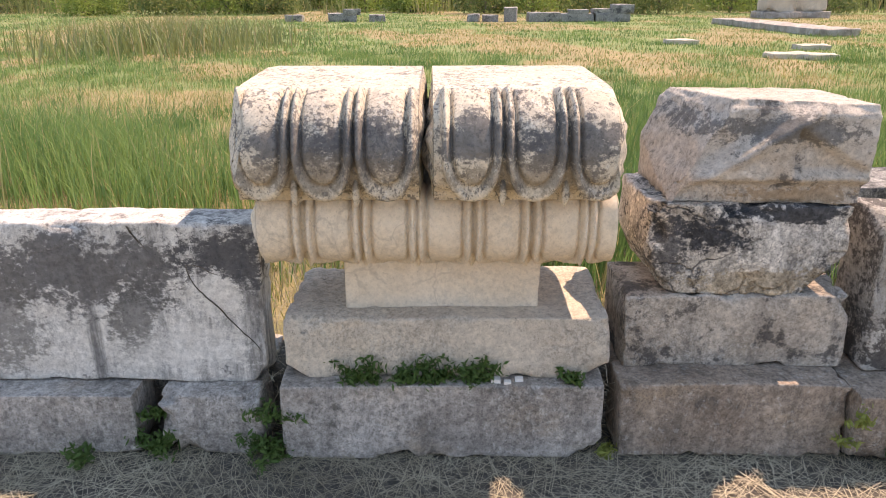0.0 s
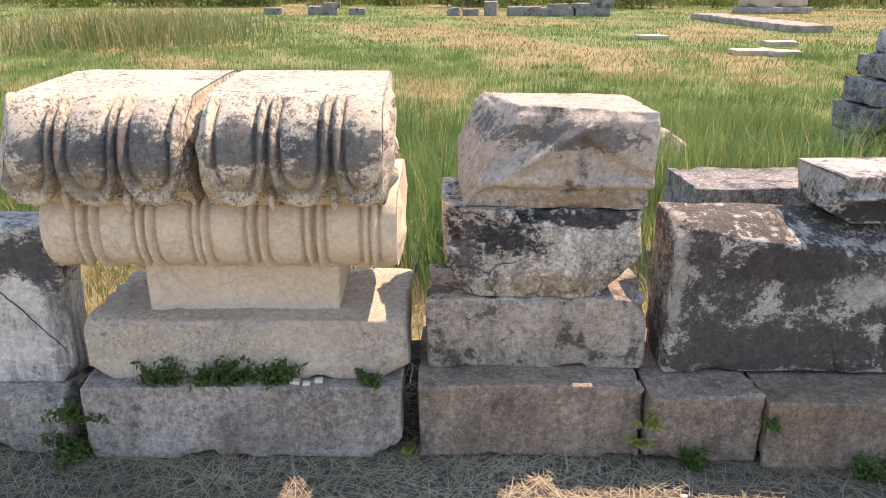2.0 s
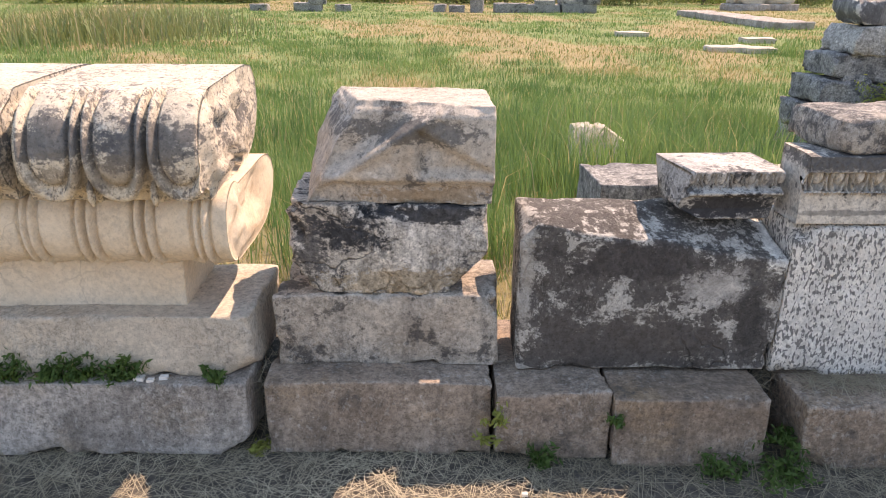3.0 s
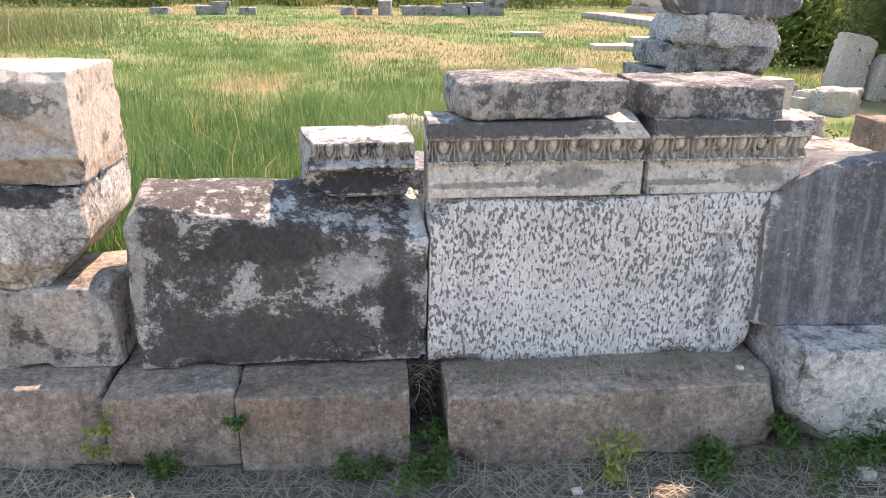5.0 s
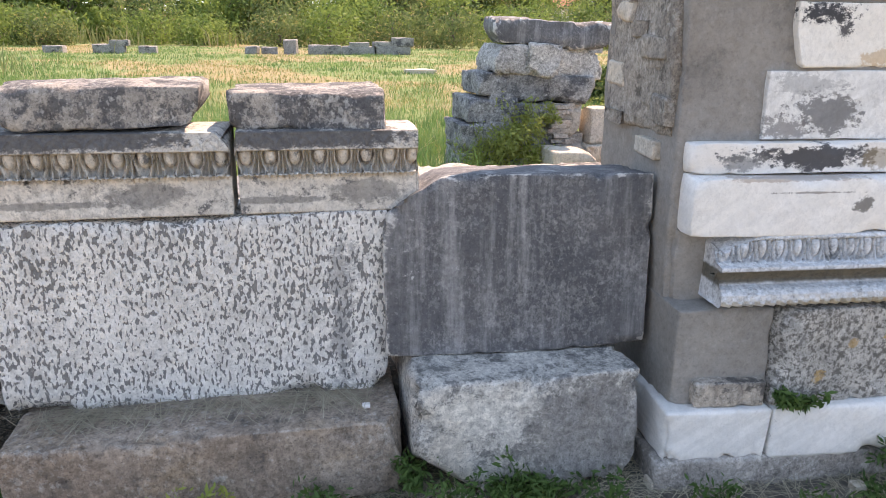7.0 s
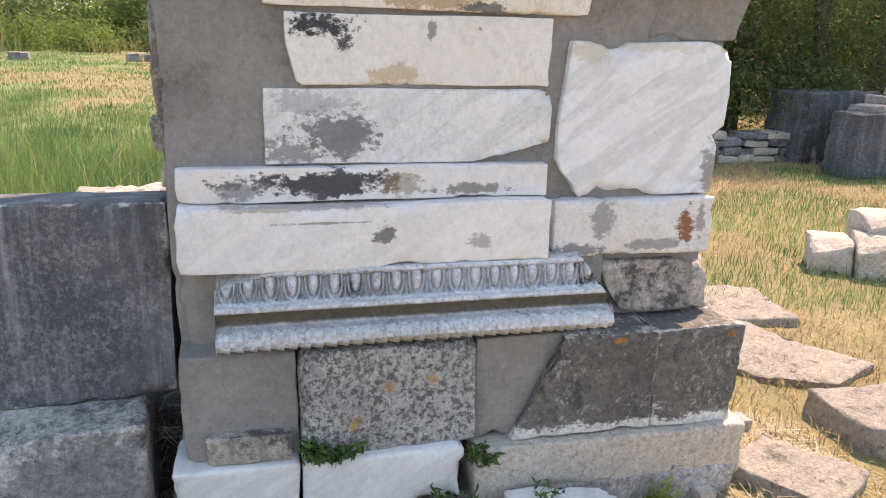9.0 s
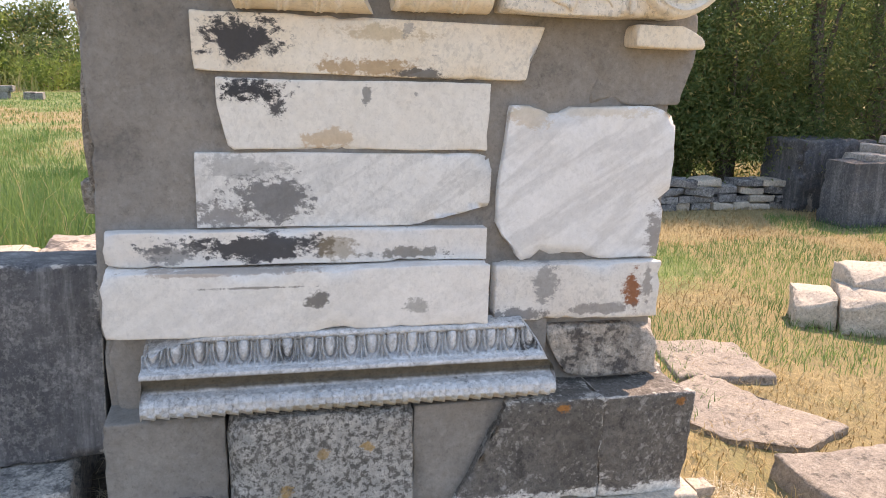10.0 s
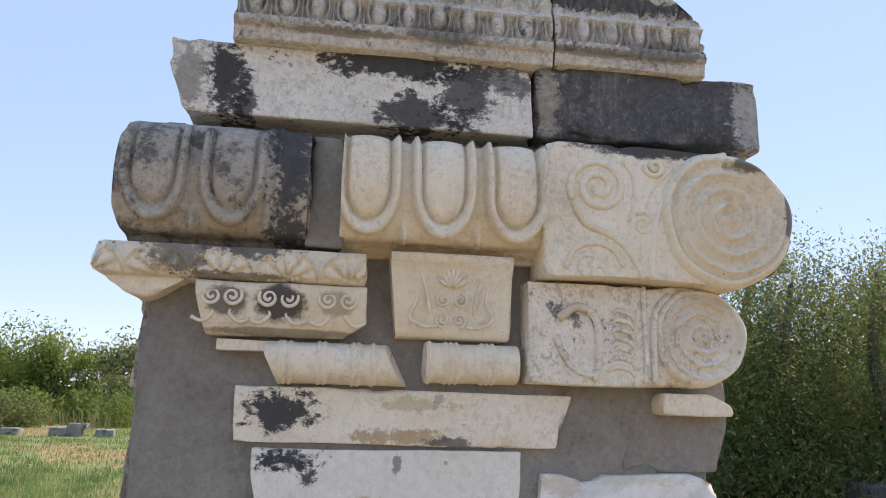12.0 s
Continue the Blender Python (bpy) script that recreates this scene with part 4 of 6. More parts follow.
def disc(name, cx, cz, r, y, depth, pitch, mat, parent, ridge=0.012, turns_way=1, outer=1.0):
    """A volute: a thick round end with a spiral channel cut into its face."""
    nr, na = 46, 96
    rr = np.linspace(0.004, r, nr)
    an = np.linspace(0, 2 * math.pi, na, endpoint=False)
    R, A = np.meshgrid(rr, an, indexing="ij")
    ph = R / pitch + turns_way * A / (2 * math.pi)
    f = ph - np.floor(ph)
    h = ridge * (np.exp(-((f - 0.5) / 0.13) ** 2) - 0.5 * np.exp(-((f - 0.05) / 0.09) ** 2) - 0.5 * np.exp(-((f - 0.95) / 0.09) ** 2))
    h = np.where(R > r * 0.90, ridge * 0.5, h) * np.clip((r * 1.0 - R) / (0.05 * r), 0, 1)
    wob = 1 + 0.02 * np.sin(3 * A + 1) + 0.012 * np.sin(7 * A)
    wob = 1 + (wob - 1) * (R / r) ** 3
    front = np.stack((R * wob * np.cos(A), y - h - 0.5 * ridge * (R < 0.2 * r), R * wob * np.sin(A)), 2).reshape(-1, 3)
    edge = front.reshape(nr, na, 3)[-1].copy()
    e1, e2 = edge * np.array((1.03, 1, 1.03)), edge * np.array((1.03, 1, 1.03))
    e1[:, 1], e2[:, 1] = y + 0.012, y + depth
    verts = np.concatenate((front, e1, e2))
    faces = [(i * na + j, (i + 1) * na + j, (i + 1) * na + (j + 1) % na, i * na + (j + 1) % na) for i in range(nr + 1) for j in range(na)]
    faces.append(tuple(range(na))[::-1])
    faces.append(tuple(range((nr + 1) * na, (nr + 2) * na)))
    ob = link(name, verts, [f_[::-1] for f_ in faces], mat, parent)
    ob.location = (cx, 0, cz)
    return ob


# bolster capitals of the stack
low_prof = [(2.40, 0.962), (2.33, 0.968), (2.262, 0.93), (2.238, 0.86), (2.248, 0.79), (2.29, 0.74), (2.36, 0.712)]
low_rear = [(2.55, 0.706), (2.74, 0.715), (2.88, 0.77), (2.95, 0.86), (2.90, 0.94), (2.78, 0.968), (2.6, 0.965)]
CG = "bolster capitals of the stack"
sweep("bolster_capital", (-0.542, 0.600), low_prof, 2.93, tongues((-0.49, -0.30, -0.12, 0.055, 0.24, 0.425, 0.60), 0.083, 0.0, 0.80, 0.018, 0.99), M["cream"], nx=280, nv=44, ends=0.03, rear=low_rear,
      label="cream marble bolster capital with carved leaf bands", category="capital", group=CG)
top_prof = [(2.34, 1.292), (2.25, 1.281), (2.162, 1.227), (2.118, 1.14), (2.118, 1.05), (2.152, 0.99), (2.212, 0.958)]
top_rear = [(2.45, 0.965), (2.70, 0.97), (2.85, 1.02), (2.95, 1.12), (2.95, 1.22), (2.89, 1.29), (2.75, 1.305), (2.55, 1.30)]


def dart(parent, x, y, z):
    """A pointed drop hanging between two leaves."""
    pts = np.array([(x, y + 0.012, z + 0.055), (x, y, z + 0.03), (x, y, z), (x, y + 0.006, z - 0.022), (x, y + 0.012, z - 0.034)]) - np.array(parent.location)
    link("dart", *tube_mesh(pts, (0.006, 0.011, 0.013, 0.008, 0.001), 8), M["cap"], parent)


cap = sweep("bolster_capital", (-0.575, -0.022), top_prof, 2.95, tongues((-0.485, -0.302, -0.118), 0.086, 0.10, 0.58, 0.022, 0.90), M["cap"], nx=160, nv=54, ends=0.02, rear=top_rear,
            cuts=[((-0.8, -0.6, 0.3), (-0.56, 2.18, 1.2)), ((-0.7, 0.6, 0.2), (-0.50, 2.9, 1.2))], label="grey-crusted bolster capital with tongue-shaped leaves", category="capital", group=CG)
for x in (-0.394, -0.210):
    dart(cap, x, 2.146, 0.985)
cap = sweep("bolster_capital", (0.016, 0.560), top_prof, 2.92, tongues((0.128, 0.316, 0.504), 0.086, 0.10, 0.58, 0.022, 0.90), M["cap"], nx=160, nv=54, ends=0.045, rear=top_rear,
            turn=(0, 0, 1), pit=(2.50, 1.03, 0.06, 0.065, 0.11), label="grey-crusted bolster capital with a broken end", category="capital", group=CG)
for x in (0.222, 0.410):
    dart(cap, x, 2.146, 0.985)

# carved cornice blocks on the pitted slab
cor = [(2.42, 1.075), (2.355, 1.070), (2.350, 1.020), (2.362, 1.014), (2.375, 0.960), (2.368, 0.956), (2.366, 0.946), (2.385, 0.942), (2.388, 0.830)]
ch = added(eggs(2.50, 0.068, 0.952, 1.016, 0.046), beads(2.5, 0.016, 0.944, 0.957, 0.005), fans(2.5, 0.10, 1.022, 1.068, 0.006))
sweep("cornice_block", (2.487, 3.172), cor, 2.56, ch, M["cornice"], nx=420, nv=64, curved=False, ends=0.008, label="marble cornice block with egg-and-dart band", category="carved block", group="cornice blocks",
      cuts=[((0.9, -0.2, 0.8), (3.15, 2.36, 1.055))])
sweep("cornice_block", (3.192, 3.702), cor, 2.56, ch, M["cornice"], nx=320, nv=64, curved=False, ends=0.008, label="shorter marble cornice block with egg-and-dart band", category="carved block", group="cornice blocks")
frag = [(2.50, 1.005), (2.43, 1.0), (2.425, 0.995), (2.44, 0.935), (2.42, 0.928), (2.42, 0.920), (2.455, 0.905), (2.47, 0.86), (2.46, 0.825), (2.50, 0.81)]
sweep("moulding_fragment", (2.085, 2.443), frag, 2.70, eggs(2.10, 0.052, 0.936, 1.0, 0.028), M["frag"], nx=200, nv=50, curved=False, ends=0.02, turn=(0, 0, 3),
      cuts=[((-0.9, -0.2, 0.2), (2.13, 2.43, 1.0)), ((-0.5, 0, -1), (2.14, 2.43, 0.845)), ((0.9, 0, -0.3), (2.42, 2.43, 0.83))], label="broken egg-and-dart moulding with dark hollow", category="stone fragment")

# carved stones of the pier
em = [(0.0, 0.787), (-0.095, 0.785), (-0.105, 0.775), (-0.118, 0.705), (-0.142, 0.703), (-0.144, 0.690), (-0.120, 0.684), (-0.104, 0.655), (-0.112, 0.640), (-0.138, 0.634), (-0.155, 0.620), (-0.158, 0.600), (-0.145, 0.586), (-0.09, 0.582)]
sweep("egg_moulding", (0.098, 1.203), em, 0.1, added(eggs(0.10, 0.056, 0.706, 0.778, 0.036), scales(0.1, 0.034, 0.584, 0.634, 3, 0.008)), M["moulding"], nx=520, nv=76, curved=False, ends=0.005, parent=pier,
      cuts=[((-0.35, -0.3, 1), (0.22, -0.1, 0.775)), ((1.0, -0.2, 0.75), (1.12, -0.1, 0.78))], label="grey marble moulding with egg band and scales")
lint = [(0.0, 1.952), (-0.095, 1.950), (-0.115, 1.935), (-0.112, 1.90), (-0.095, 1.872), (-0.06, 1.862)]
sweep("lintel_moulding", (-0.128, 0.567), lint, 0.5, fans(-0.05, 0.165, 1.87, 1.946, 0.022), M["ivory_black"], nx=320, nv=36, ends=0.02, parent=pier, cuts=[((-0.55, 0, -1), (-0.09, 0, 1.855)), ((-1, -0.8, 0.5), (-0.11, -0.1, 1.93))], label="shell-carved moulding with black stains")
lower_lip = set_stone("lip", (-0.10, 0.10), -0.07, (1.805, 1.868), M["ivory"], 0.02, 0.004, depth=0.5, cuts=[((-0.5, 0, -0.8), (-0.03, 0, 1.815)), ((0.5, 0, -0.8), (0.05, 0, 1.83))])
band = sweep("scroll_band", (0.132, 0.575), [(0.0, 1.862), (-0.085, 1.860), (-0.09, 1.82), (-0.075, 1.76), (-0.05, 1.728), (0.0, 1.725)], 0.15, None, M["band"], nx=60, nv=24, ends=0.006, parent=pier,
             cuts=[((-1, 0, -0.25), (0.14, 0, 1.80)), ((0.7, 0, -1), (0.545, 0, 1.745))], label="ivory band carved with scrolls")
for cx in (0.20, 0.345, 0.50):
    for k in (-1, 1):
        scroll(band, spiral(cx + 0.026 * k, 1.822, 0.026, 1.6, math.pi / 2 * (1 - k) + 0.6 * k, -k, 26), -0.088, 0.0052, M["ivory"])
        scroll(band, smooth_line([(cx + 0.05 * k, 1.806), (cx + 0.02 * k, 1.782), (cx + 0.045 * k, 1.755), (cx + 0.075 * k, 1.765)], 14), -0.078, 0.0050, M["ivory"])
pal = sweep("palmette_block", (0.635, 0.972), [(0.0, 1.966), (-0.105, 1.960), (-0.085, 1.92), (-0.07, 1.84), (-0.055, 1.77), (-0.045, 1.74), (0.0, 1.735)], 0.15, None, M["ivory"], nx=40, nv=24, ends=0.006, parent=pier,
            cuts=[((-1, 0, -0.12), (0.645, 0, 1.85))], label="ivory block carved with a palmette")
for a in (-60, -38, -18, 0, 18, 38, 60):
    q = radians(a)
    scroll(pal, [(0.806 + 0.015 * math.sin(q) * k, 1.868 + 0.018 * math.cos(q) * k) for k in (0.6, 1.6, 2.6, 3.5 - abs(a) / 60)], -0.083, (0.003, 0.006, 0.007, 0.004), M["ivory"], "petal")
for k in (-1, 1):
    scroll(pal, spiral(0.806 + 0.023 * k, 1.838, 0.021, 1.5, math.pi / 2, -k, 24), -0.073, 0.004, M["ivory"])
    scroll(pal, spiral(0.806 + 0.023 * k, 1.786, 0.021, 1.5, -math.pi / 2, k, 24), -0.062, 0.004, M["ivory"])
    scroll(pal, smooth_line([(0.806 + 0.15 * k, 1.93), (0.806 + 0.11 * k, 1.90), (0.806 + 0.095 * k, 1.84), (0.806 + 0.115 * k, 1.79), (0.806 + 0.075 * k, 1.765), (0.806 + 0.04 * k, 1.768)], 24), -0.072, 0.0045, M["ivory"])
    scroll(pal, smooth_line([(0.806 + 0.055 * k, 1.94), (0.806 + 0.085 * k, 1.91), (0.806 + 0.07 * k, 1.86), (0.806 + 0.06 * k, 1.80)], 18), -0.080, 0.0045, M["ivory"])


def ribs(lines, w=0.006, deep=0.008):
    def h(X, S, Y, Z):
        return sum(deep * np.exp(-((X - c) / w) ** 2) for c in lines) * np.clip((S - 0.06) / 0.12, 0, 1) * np.clip((0.95 - S) / 0.1, 0, 1)
    return h


rollp = [(0.0, 1.715), (-0.035, 1.712), (-0.065, 1.695), (-0.075, 1.66), (-0.065, 1.625), (-0.03, 1.608), (0.0, 1.606)]
set_stone("roll_stub", (0.19, 0.36), -0.04, (1.683, 1.714), M["ivory"], 0.012, 0.004, depth=0.15)
sweep("ribbed_roll", (0.315, 0.695), rollp, 0.1, ribs((0.355, 0.367, 0.382, 0.457, 0.472, 0.548, 0.562, 0.60)), M["ivory"], nx=240, nv=26, ends=0.006, parent=pier,
      cuts=[((-1, 0, -0.5), (0.33, 0, 1.65)), ((1, -0.3, 0.5), (0.655, 0, 1.69))], label="broken ivory roll with fine ribs")
sweep("ribbed_roll", (0.742, 0.997), [(y, z + 0.012) for y, z in rollp], 0.1, ribs((0.752, 0.797, 0.812, 0.827, 0.897, 0.912, 0.928)), M["ivory"], nx=140, nv=26, ends=0.006, parent=pier, label="short ivory roll with fine ribs")
bolp = [(-0.02, 2.285), (-0.10, 2.278), (-0.150, 2.235), (-0.175, 2.16), (-0.172, 2.08), (-0.15, 2.01), (-0.11, 1.965), (-0.02, 1.955)]
sweep("bolster_left", (-0.085, 0.405), bolp, 0.5, added(tongues((0.015, 0.213), 0.080, 0.20, 0.50, 0.018, 0.74), ribs((0.30, 0.325), 0.009, 0.010)), M["bolster_grey"], nx=190, nv=50, ends=0.01, parent=pier, cuts=[((-1, 0, 0.6), (-0.07, 0, 2.25)), ((-1, 0, -0.3), (-0.075, 0, 2.0))], label="grey weathered bolster with carved tongues")
set_stone("bolster_joint", (0.40, 0.50), -0.10, (1.965, 2.275), M["mortar"], 0.02, 0.01, depth=0.4)
sweep("bolster_right", (0.492, 1.06), bolp, 0.5, tongues((0.562, 0.765, 0.965), 0.084, 0.14, 0.50, 0.026, 0.75), M["ivory_top"], nx=210, nv=50, ends=0.004, parent=pier, label="ivory bolster with carved tongues")
plate = set_stone("volute_plate", (1.045, 1.60), -0.150, (1.905, 2.288), M["plate_top"], 0.008, 0.003, depth=0.55)
disc("volute", 1.572, 2.094, 0.192, -0.165, 0.6, 0.047, M["ivory_rim"], pier, 0.022, -1)
scroll(plate, smooth_line([(1.345, 1.91), (1.352, 2.0), (1.37, 2.10), (1.42, 2.19), (1.50, 2.26), (1.58, 2.285)], 26), -0.152, 0.012, M["ivory"])
scroll(plate, smooth_line([(1.31, 1.91), (1.318, 2.0), (1.33, 2.09), (1.36, 2.17), (1.42, 2.24)], 22), -0.150, 0.007, M["ivory"])
scroll(plate, spiral(1.200, 2.165, 0.085, 2.1, 3.6, -1, 60), -0.152, 0.011, M["ivory"])
scroll(plate, spiral(1.325, 2.065, 0.034, 1.7, 2.2, -1, 36), -0.152, 0.007, M["ivory"])
scroll(plate, smooth_line([(1.125, 2.12), (1.16, 2.06), (1.22, 2.035), (1.27, 2.0), (1.31, 1.94), (1.32, 1.91)], 26), -0.152, 0.011, M["ivory"])
scroll(plate, smooth_line([(1.10, 1.93), (1.13, 1.985), (1.19, 2.005), (1.24, 1.985), (1.265, 1.94)], 22), -0.152, 0.009, M["ivory"])
scroll(plate, spiral(1.165, 1.935, 0.035, 1.2, 1.0, 1, 26), -0.150, 0.007, M["ivory"])
scroll(plate, smooth_line([(1.27, 2.25), (1.30, 2.20), (1.30, 2.13), (1.285, 2.07)], 16), -0.150, 0.008, M["ivory"])
scroll(plate, spiral(1.365, 2.235, 0.030, 1.4, 3.0, 1, 26), -0.152, 0.009, M["ivory"])
vs = set_stone("volute_slab", (1.015, 1.53), -0.095, (1.622, 1.905), M["ivory_stain"], 0.012, 0.004, depth=0.4)
disc("volute", 1.508, 1.765, 0.133, -0.105, 0.4, 0.036, M["ivory_stain"], pier, 0.016, -1)
scroll(vs, smooth_line([(1.372, 1.63), (1.372, 1.75), (1.38, 1.83), (1.42, 1.88)], 20), -0.097, 0.010, M["ivory_stain"])
scroll(vs, smooth_line([(1.345, 1.90), (1.345, 1.80), (1.35, 1.70), (1.345, 1.63)], 16), -0.097, 0.007, M["ivory_stain"])
scroll(vs, smooth_line([(1.10, 1.80), (1.15, 1.835), (1.20, 1.81), (1.215, 1.74), (1.205, 1.66), (1.19, 1.635)], 26), -0.095, 0.013, M["ivory_stain"])
scroll(vs, smooth_line([(1.09, 1.75), (1.12, 1.69), (1.15, 1.66), (1.20, 1.645)], 16), -0.095, 0.010, M["ivory_stain"])
for k in range(7):
    z = 1.66 + 0.026 * k
    scroll(vs, smooth_line([(1.235 + 0.004 * k, z), (1.265, z + 0.014), (1.30, z + 0.006), (1.315, z - 0.014)], 12), -0.096, (0.004, 0.005, 0.006, 0.007, 0.008, 0.008, 0.008, 0.007, 0.006, 0.005, 0.004, 0.003), M["ivory_stain"], "leaf")
set_stone("small_moulding", (1.40, 1.612), -0.075, (1.553, 1.61), M["ivory"], 0.02, 0.004, depth=0.3, cuts=[((0.6, 0, 1), (1.57, 0, 1.595))])
fz = [(0.2, 2.80), (-0.105, 2.80), (-0.112, 2.70), (-0.12, 2.692), (-0.125, 2.685), (-0.138, 2.60), (-0.142, 2.595), (-0.140, 2.574), (-0.128, 2.57), (-0.122, 2.532)]
for x0, x1, zz in ((0.172, 1.078, 0.0), (1.083, 1.548, 0.010)):
    sweep("carved_frieze", (x0, x1), [(y, z + zz) for y, z in fz], 0.48, added(eggs(0.18, 0.0865, 2.60 + zz, 2.684 + zz, 0.046), beads(0.18, 0.029, 2.574 + zz, 2.596 + zz, 0.016), fans(0.2, 0.11, 2.705 + zz, 2.795 + zz, 0.020)), M["cornice"],
          nx=int(480 * (x1 - x0)), nv=80, curved=False, ends=0.01, parent=pier, cuts=[((1, 0, 1.0), (1.50, 0, 2.76))], label="carved frieze with egg-and-dart and leaves")
set_stone("top_stone", (1.50, 1.66), 0.15, (2.54, 2.60), M["base"], 0.015, 0.006, depth=0.3)

# cracks in the streaked slab
for line in CRACKS:
    pts = smooth_line([(a + 0.05, 2.3585, b) for a, b in line], 26) - np.array(SLAB.location)
    pts[:, 0] += 0.004 * fbm(pts, 30.0, 3.0)
    pts[:, 2] += 0.004 * fbm(pts, 34.0, 9.0)
    link("crack", *tube_mesh(pts, np.linspace(0.0034, 0.0016, 26), 5), M["earth"], SLAB, "dark crack")


# ---- stacked ruin behind the wall ----
G3 = "stacked blocks of the ruin"
for x0, x1, z0, z1, mt, r, turn, cuts, tx in (
        (5.20, 6.40, 1.175, 1.415, "slab_dark", 0.05, (0, 2.5, -4), [((1, 0, -0.9), (6.33, 7.2, 1.24)), ((-1, 0, -0.8), (5.24, 7.2, 1.24))], "dark flat slab crowning the stack"),
        (5.17, 5.58, 0.915, 1.195, "rough_grey", 0.07, (0, 3, 5), [((-1, 0, 0.5), (5.2, 7.2, 1.1))], "pale streaked block near the top of the stack"),
        (5.50, 5.84, 0.900, 1.205, "rough_grey", 0.09, (0, 4, -2), [], "pale rounded block near the top of the stack"),
        (5.80, 6.28, 0.885, 1.17, "rough_grey", 0.10, (0, 2, 3), [((1, 0, 0.5), (6.22, 7.2, 1.1))], "rounded grey block near the top of the stack"),
        (5.02, 5.30, 0.72, 0.93, "tower", 0.04, (0, 4, 8), [], "small dark block in the stack"),
        (5.18, 6.20, 0.655, 0.925, "tower", 0.07, (0, 3.5, -3), [((1, 0, -0.6), (6.15, 7.2, 0.72))], "long grey block in the stack"),
        (4.92, 5.40, 0.46, 0.70, "tower", 0.05, (0, 2, 4), [], "dark weathered block in the stack"),
        (5.42, 5.80, 0.43, 0.67, "tower", 0.06, (0, -3, 2), [], "weathered grey block in the stack"),
        (5.79, 6.10, 0.35, 0.66, "base", 0.03, (0, 2, -4), [((0.9, 0, -0.5), (6.08, 7.2, 0.42))], "pale squared block in the stack"),
        (4.86, 5.35, 0.20, 0.47, "tower", 0.05, (0, -2, 3), [], "rough grey block low in the stack"),
        (5.33, 5.82, 0.22, 0.44, "tower", 0.05, (0, 2, -5), [], "dark weathered block low in the stack"),
        (4.85, 5.50, -0.03, 0.22, "tower", 0.05, (0, 0, 3), [], "rough grey block at the foot of the stack"),
        (5.48, 6.20, -0.03, 0.24, "base", 0.05, (0, 0, -3), [], "broad pale block at the foot of the stack"),
        (5.80, 6.12, 0.22, 0.36, "rough_brown", 0.03, (0, 0, 4), [], "flat brown stone in the stack")):
    stone("stack_block", (x0, x1), (7.15 + 0.05 * math.sin(9 * x0), 7.75), (z0, z1), M[mt], r, 0.03, cuts, 0.04, turn, tx, "stone block", G3)
stone("loose_stone", (6.16, 6.42), (7.10, 7.4), (0.26, 0.60), M["base"], 0.03, 0.015, label="pale squared stone beside the stack")
stone("loose_stone", (6.1, 6.7), (7.0, 7.6), (-0.02, 0.27), M["base"], 0.04, 0.02, label="broad flat stone under a squared stone")
stone("loose_stone", (5.62, 6.1), (6.6, 6.98), (-0.02, 0.27), M["base"], 0.06, 0.02, cuts=[((0.7, 0, 0.6), (6.0, 6.7, 0.22))], label="pale block at the foot of the ruin")
stone("loose_stone", (6.14, 6.44), (6.5, 6.8), (-0.02, 0.36), M["rough_brown"], 0.04, 0.02, cuts=[((-0.4, 0, 1), (6.25, 6.6, 0.34))], label="brown upright broken stone beside the ruin")
for k in range(9):
    x, z = 5.72 + 0.02 * (k % 3), 0.235 + 0.046 * k
    stone("rubble_stone", (x, x + 0.16 + 0.05 * (k % 2)), (7.08, 7.3), (z, z + 0.042), M["rough_brown"], 0.012, 0.008, res=0.05, turn=(0, 0, 6 * (k % 3)), label="thin rubble stone packed in the ruin", group="rubble in the ruin")
stone("standing_stone", (8.50, 8.95), (9.7, 10.0), (-0.02, 0.86), M["base"], 0.04, 0.02, turn=(0, 7, 0), cuts=[((0.5, 0, 1), (8.85, 9.8, 0.84))], label="leaning pale standing stone on dry grass")
stone("standing_stone", (8.98, 9.25), (9.6, 9.9), (-0.02, 0.62), M["base"], 0.04, 0.02, turn=(0, 14, 0), cuts=[((-0.8, 0, 0.7), (9.0, 9.8, 0.5))], label="smaller pale stone leaning beside another")
for k in range(8):
    a = random.random
    x, y, s = 7.1 + 0.9 * a(), 8.6 + 1.2 * a(), 0.18 + 0.3 * a()
    stone("rubble_stone", (x, x + 1.3 * s), (y, y + s), (-0.03, 0.75 * s), M["rough_grey"] if k % 2 else M["base"], 0.06, 0.03, turn=(0, 0, 40 * a()), label="rounded grey boulder in a rubble heap", group="rubble heap")
stone("low_slab", (5.4, 5.75), (5.3, 5.6), (-0.02, 0.36), M["base"], 0.04, 0.02, label="pale stump of stone behind the wall")
stone("low_slab", (6.0, 6.25), (5.25, 5.5), (-0.02, 0.55), M["brown"], 0.04, 0.02, label="brown upright stone near the pier")
stone("low_slab", (6.5, 7.8), (5.6, 7.0), (-0.05, 0.05), M["step"], 0.03, 0.015, label="flat grey paving slab in dry grass")

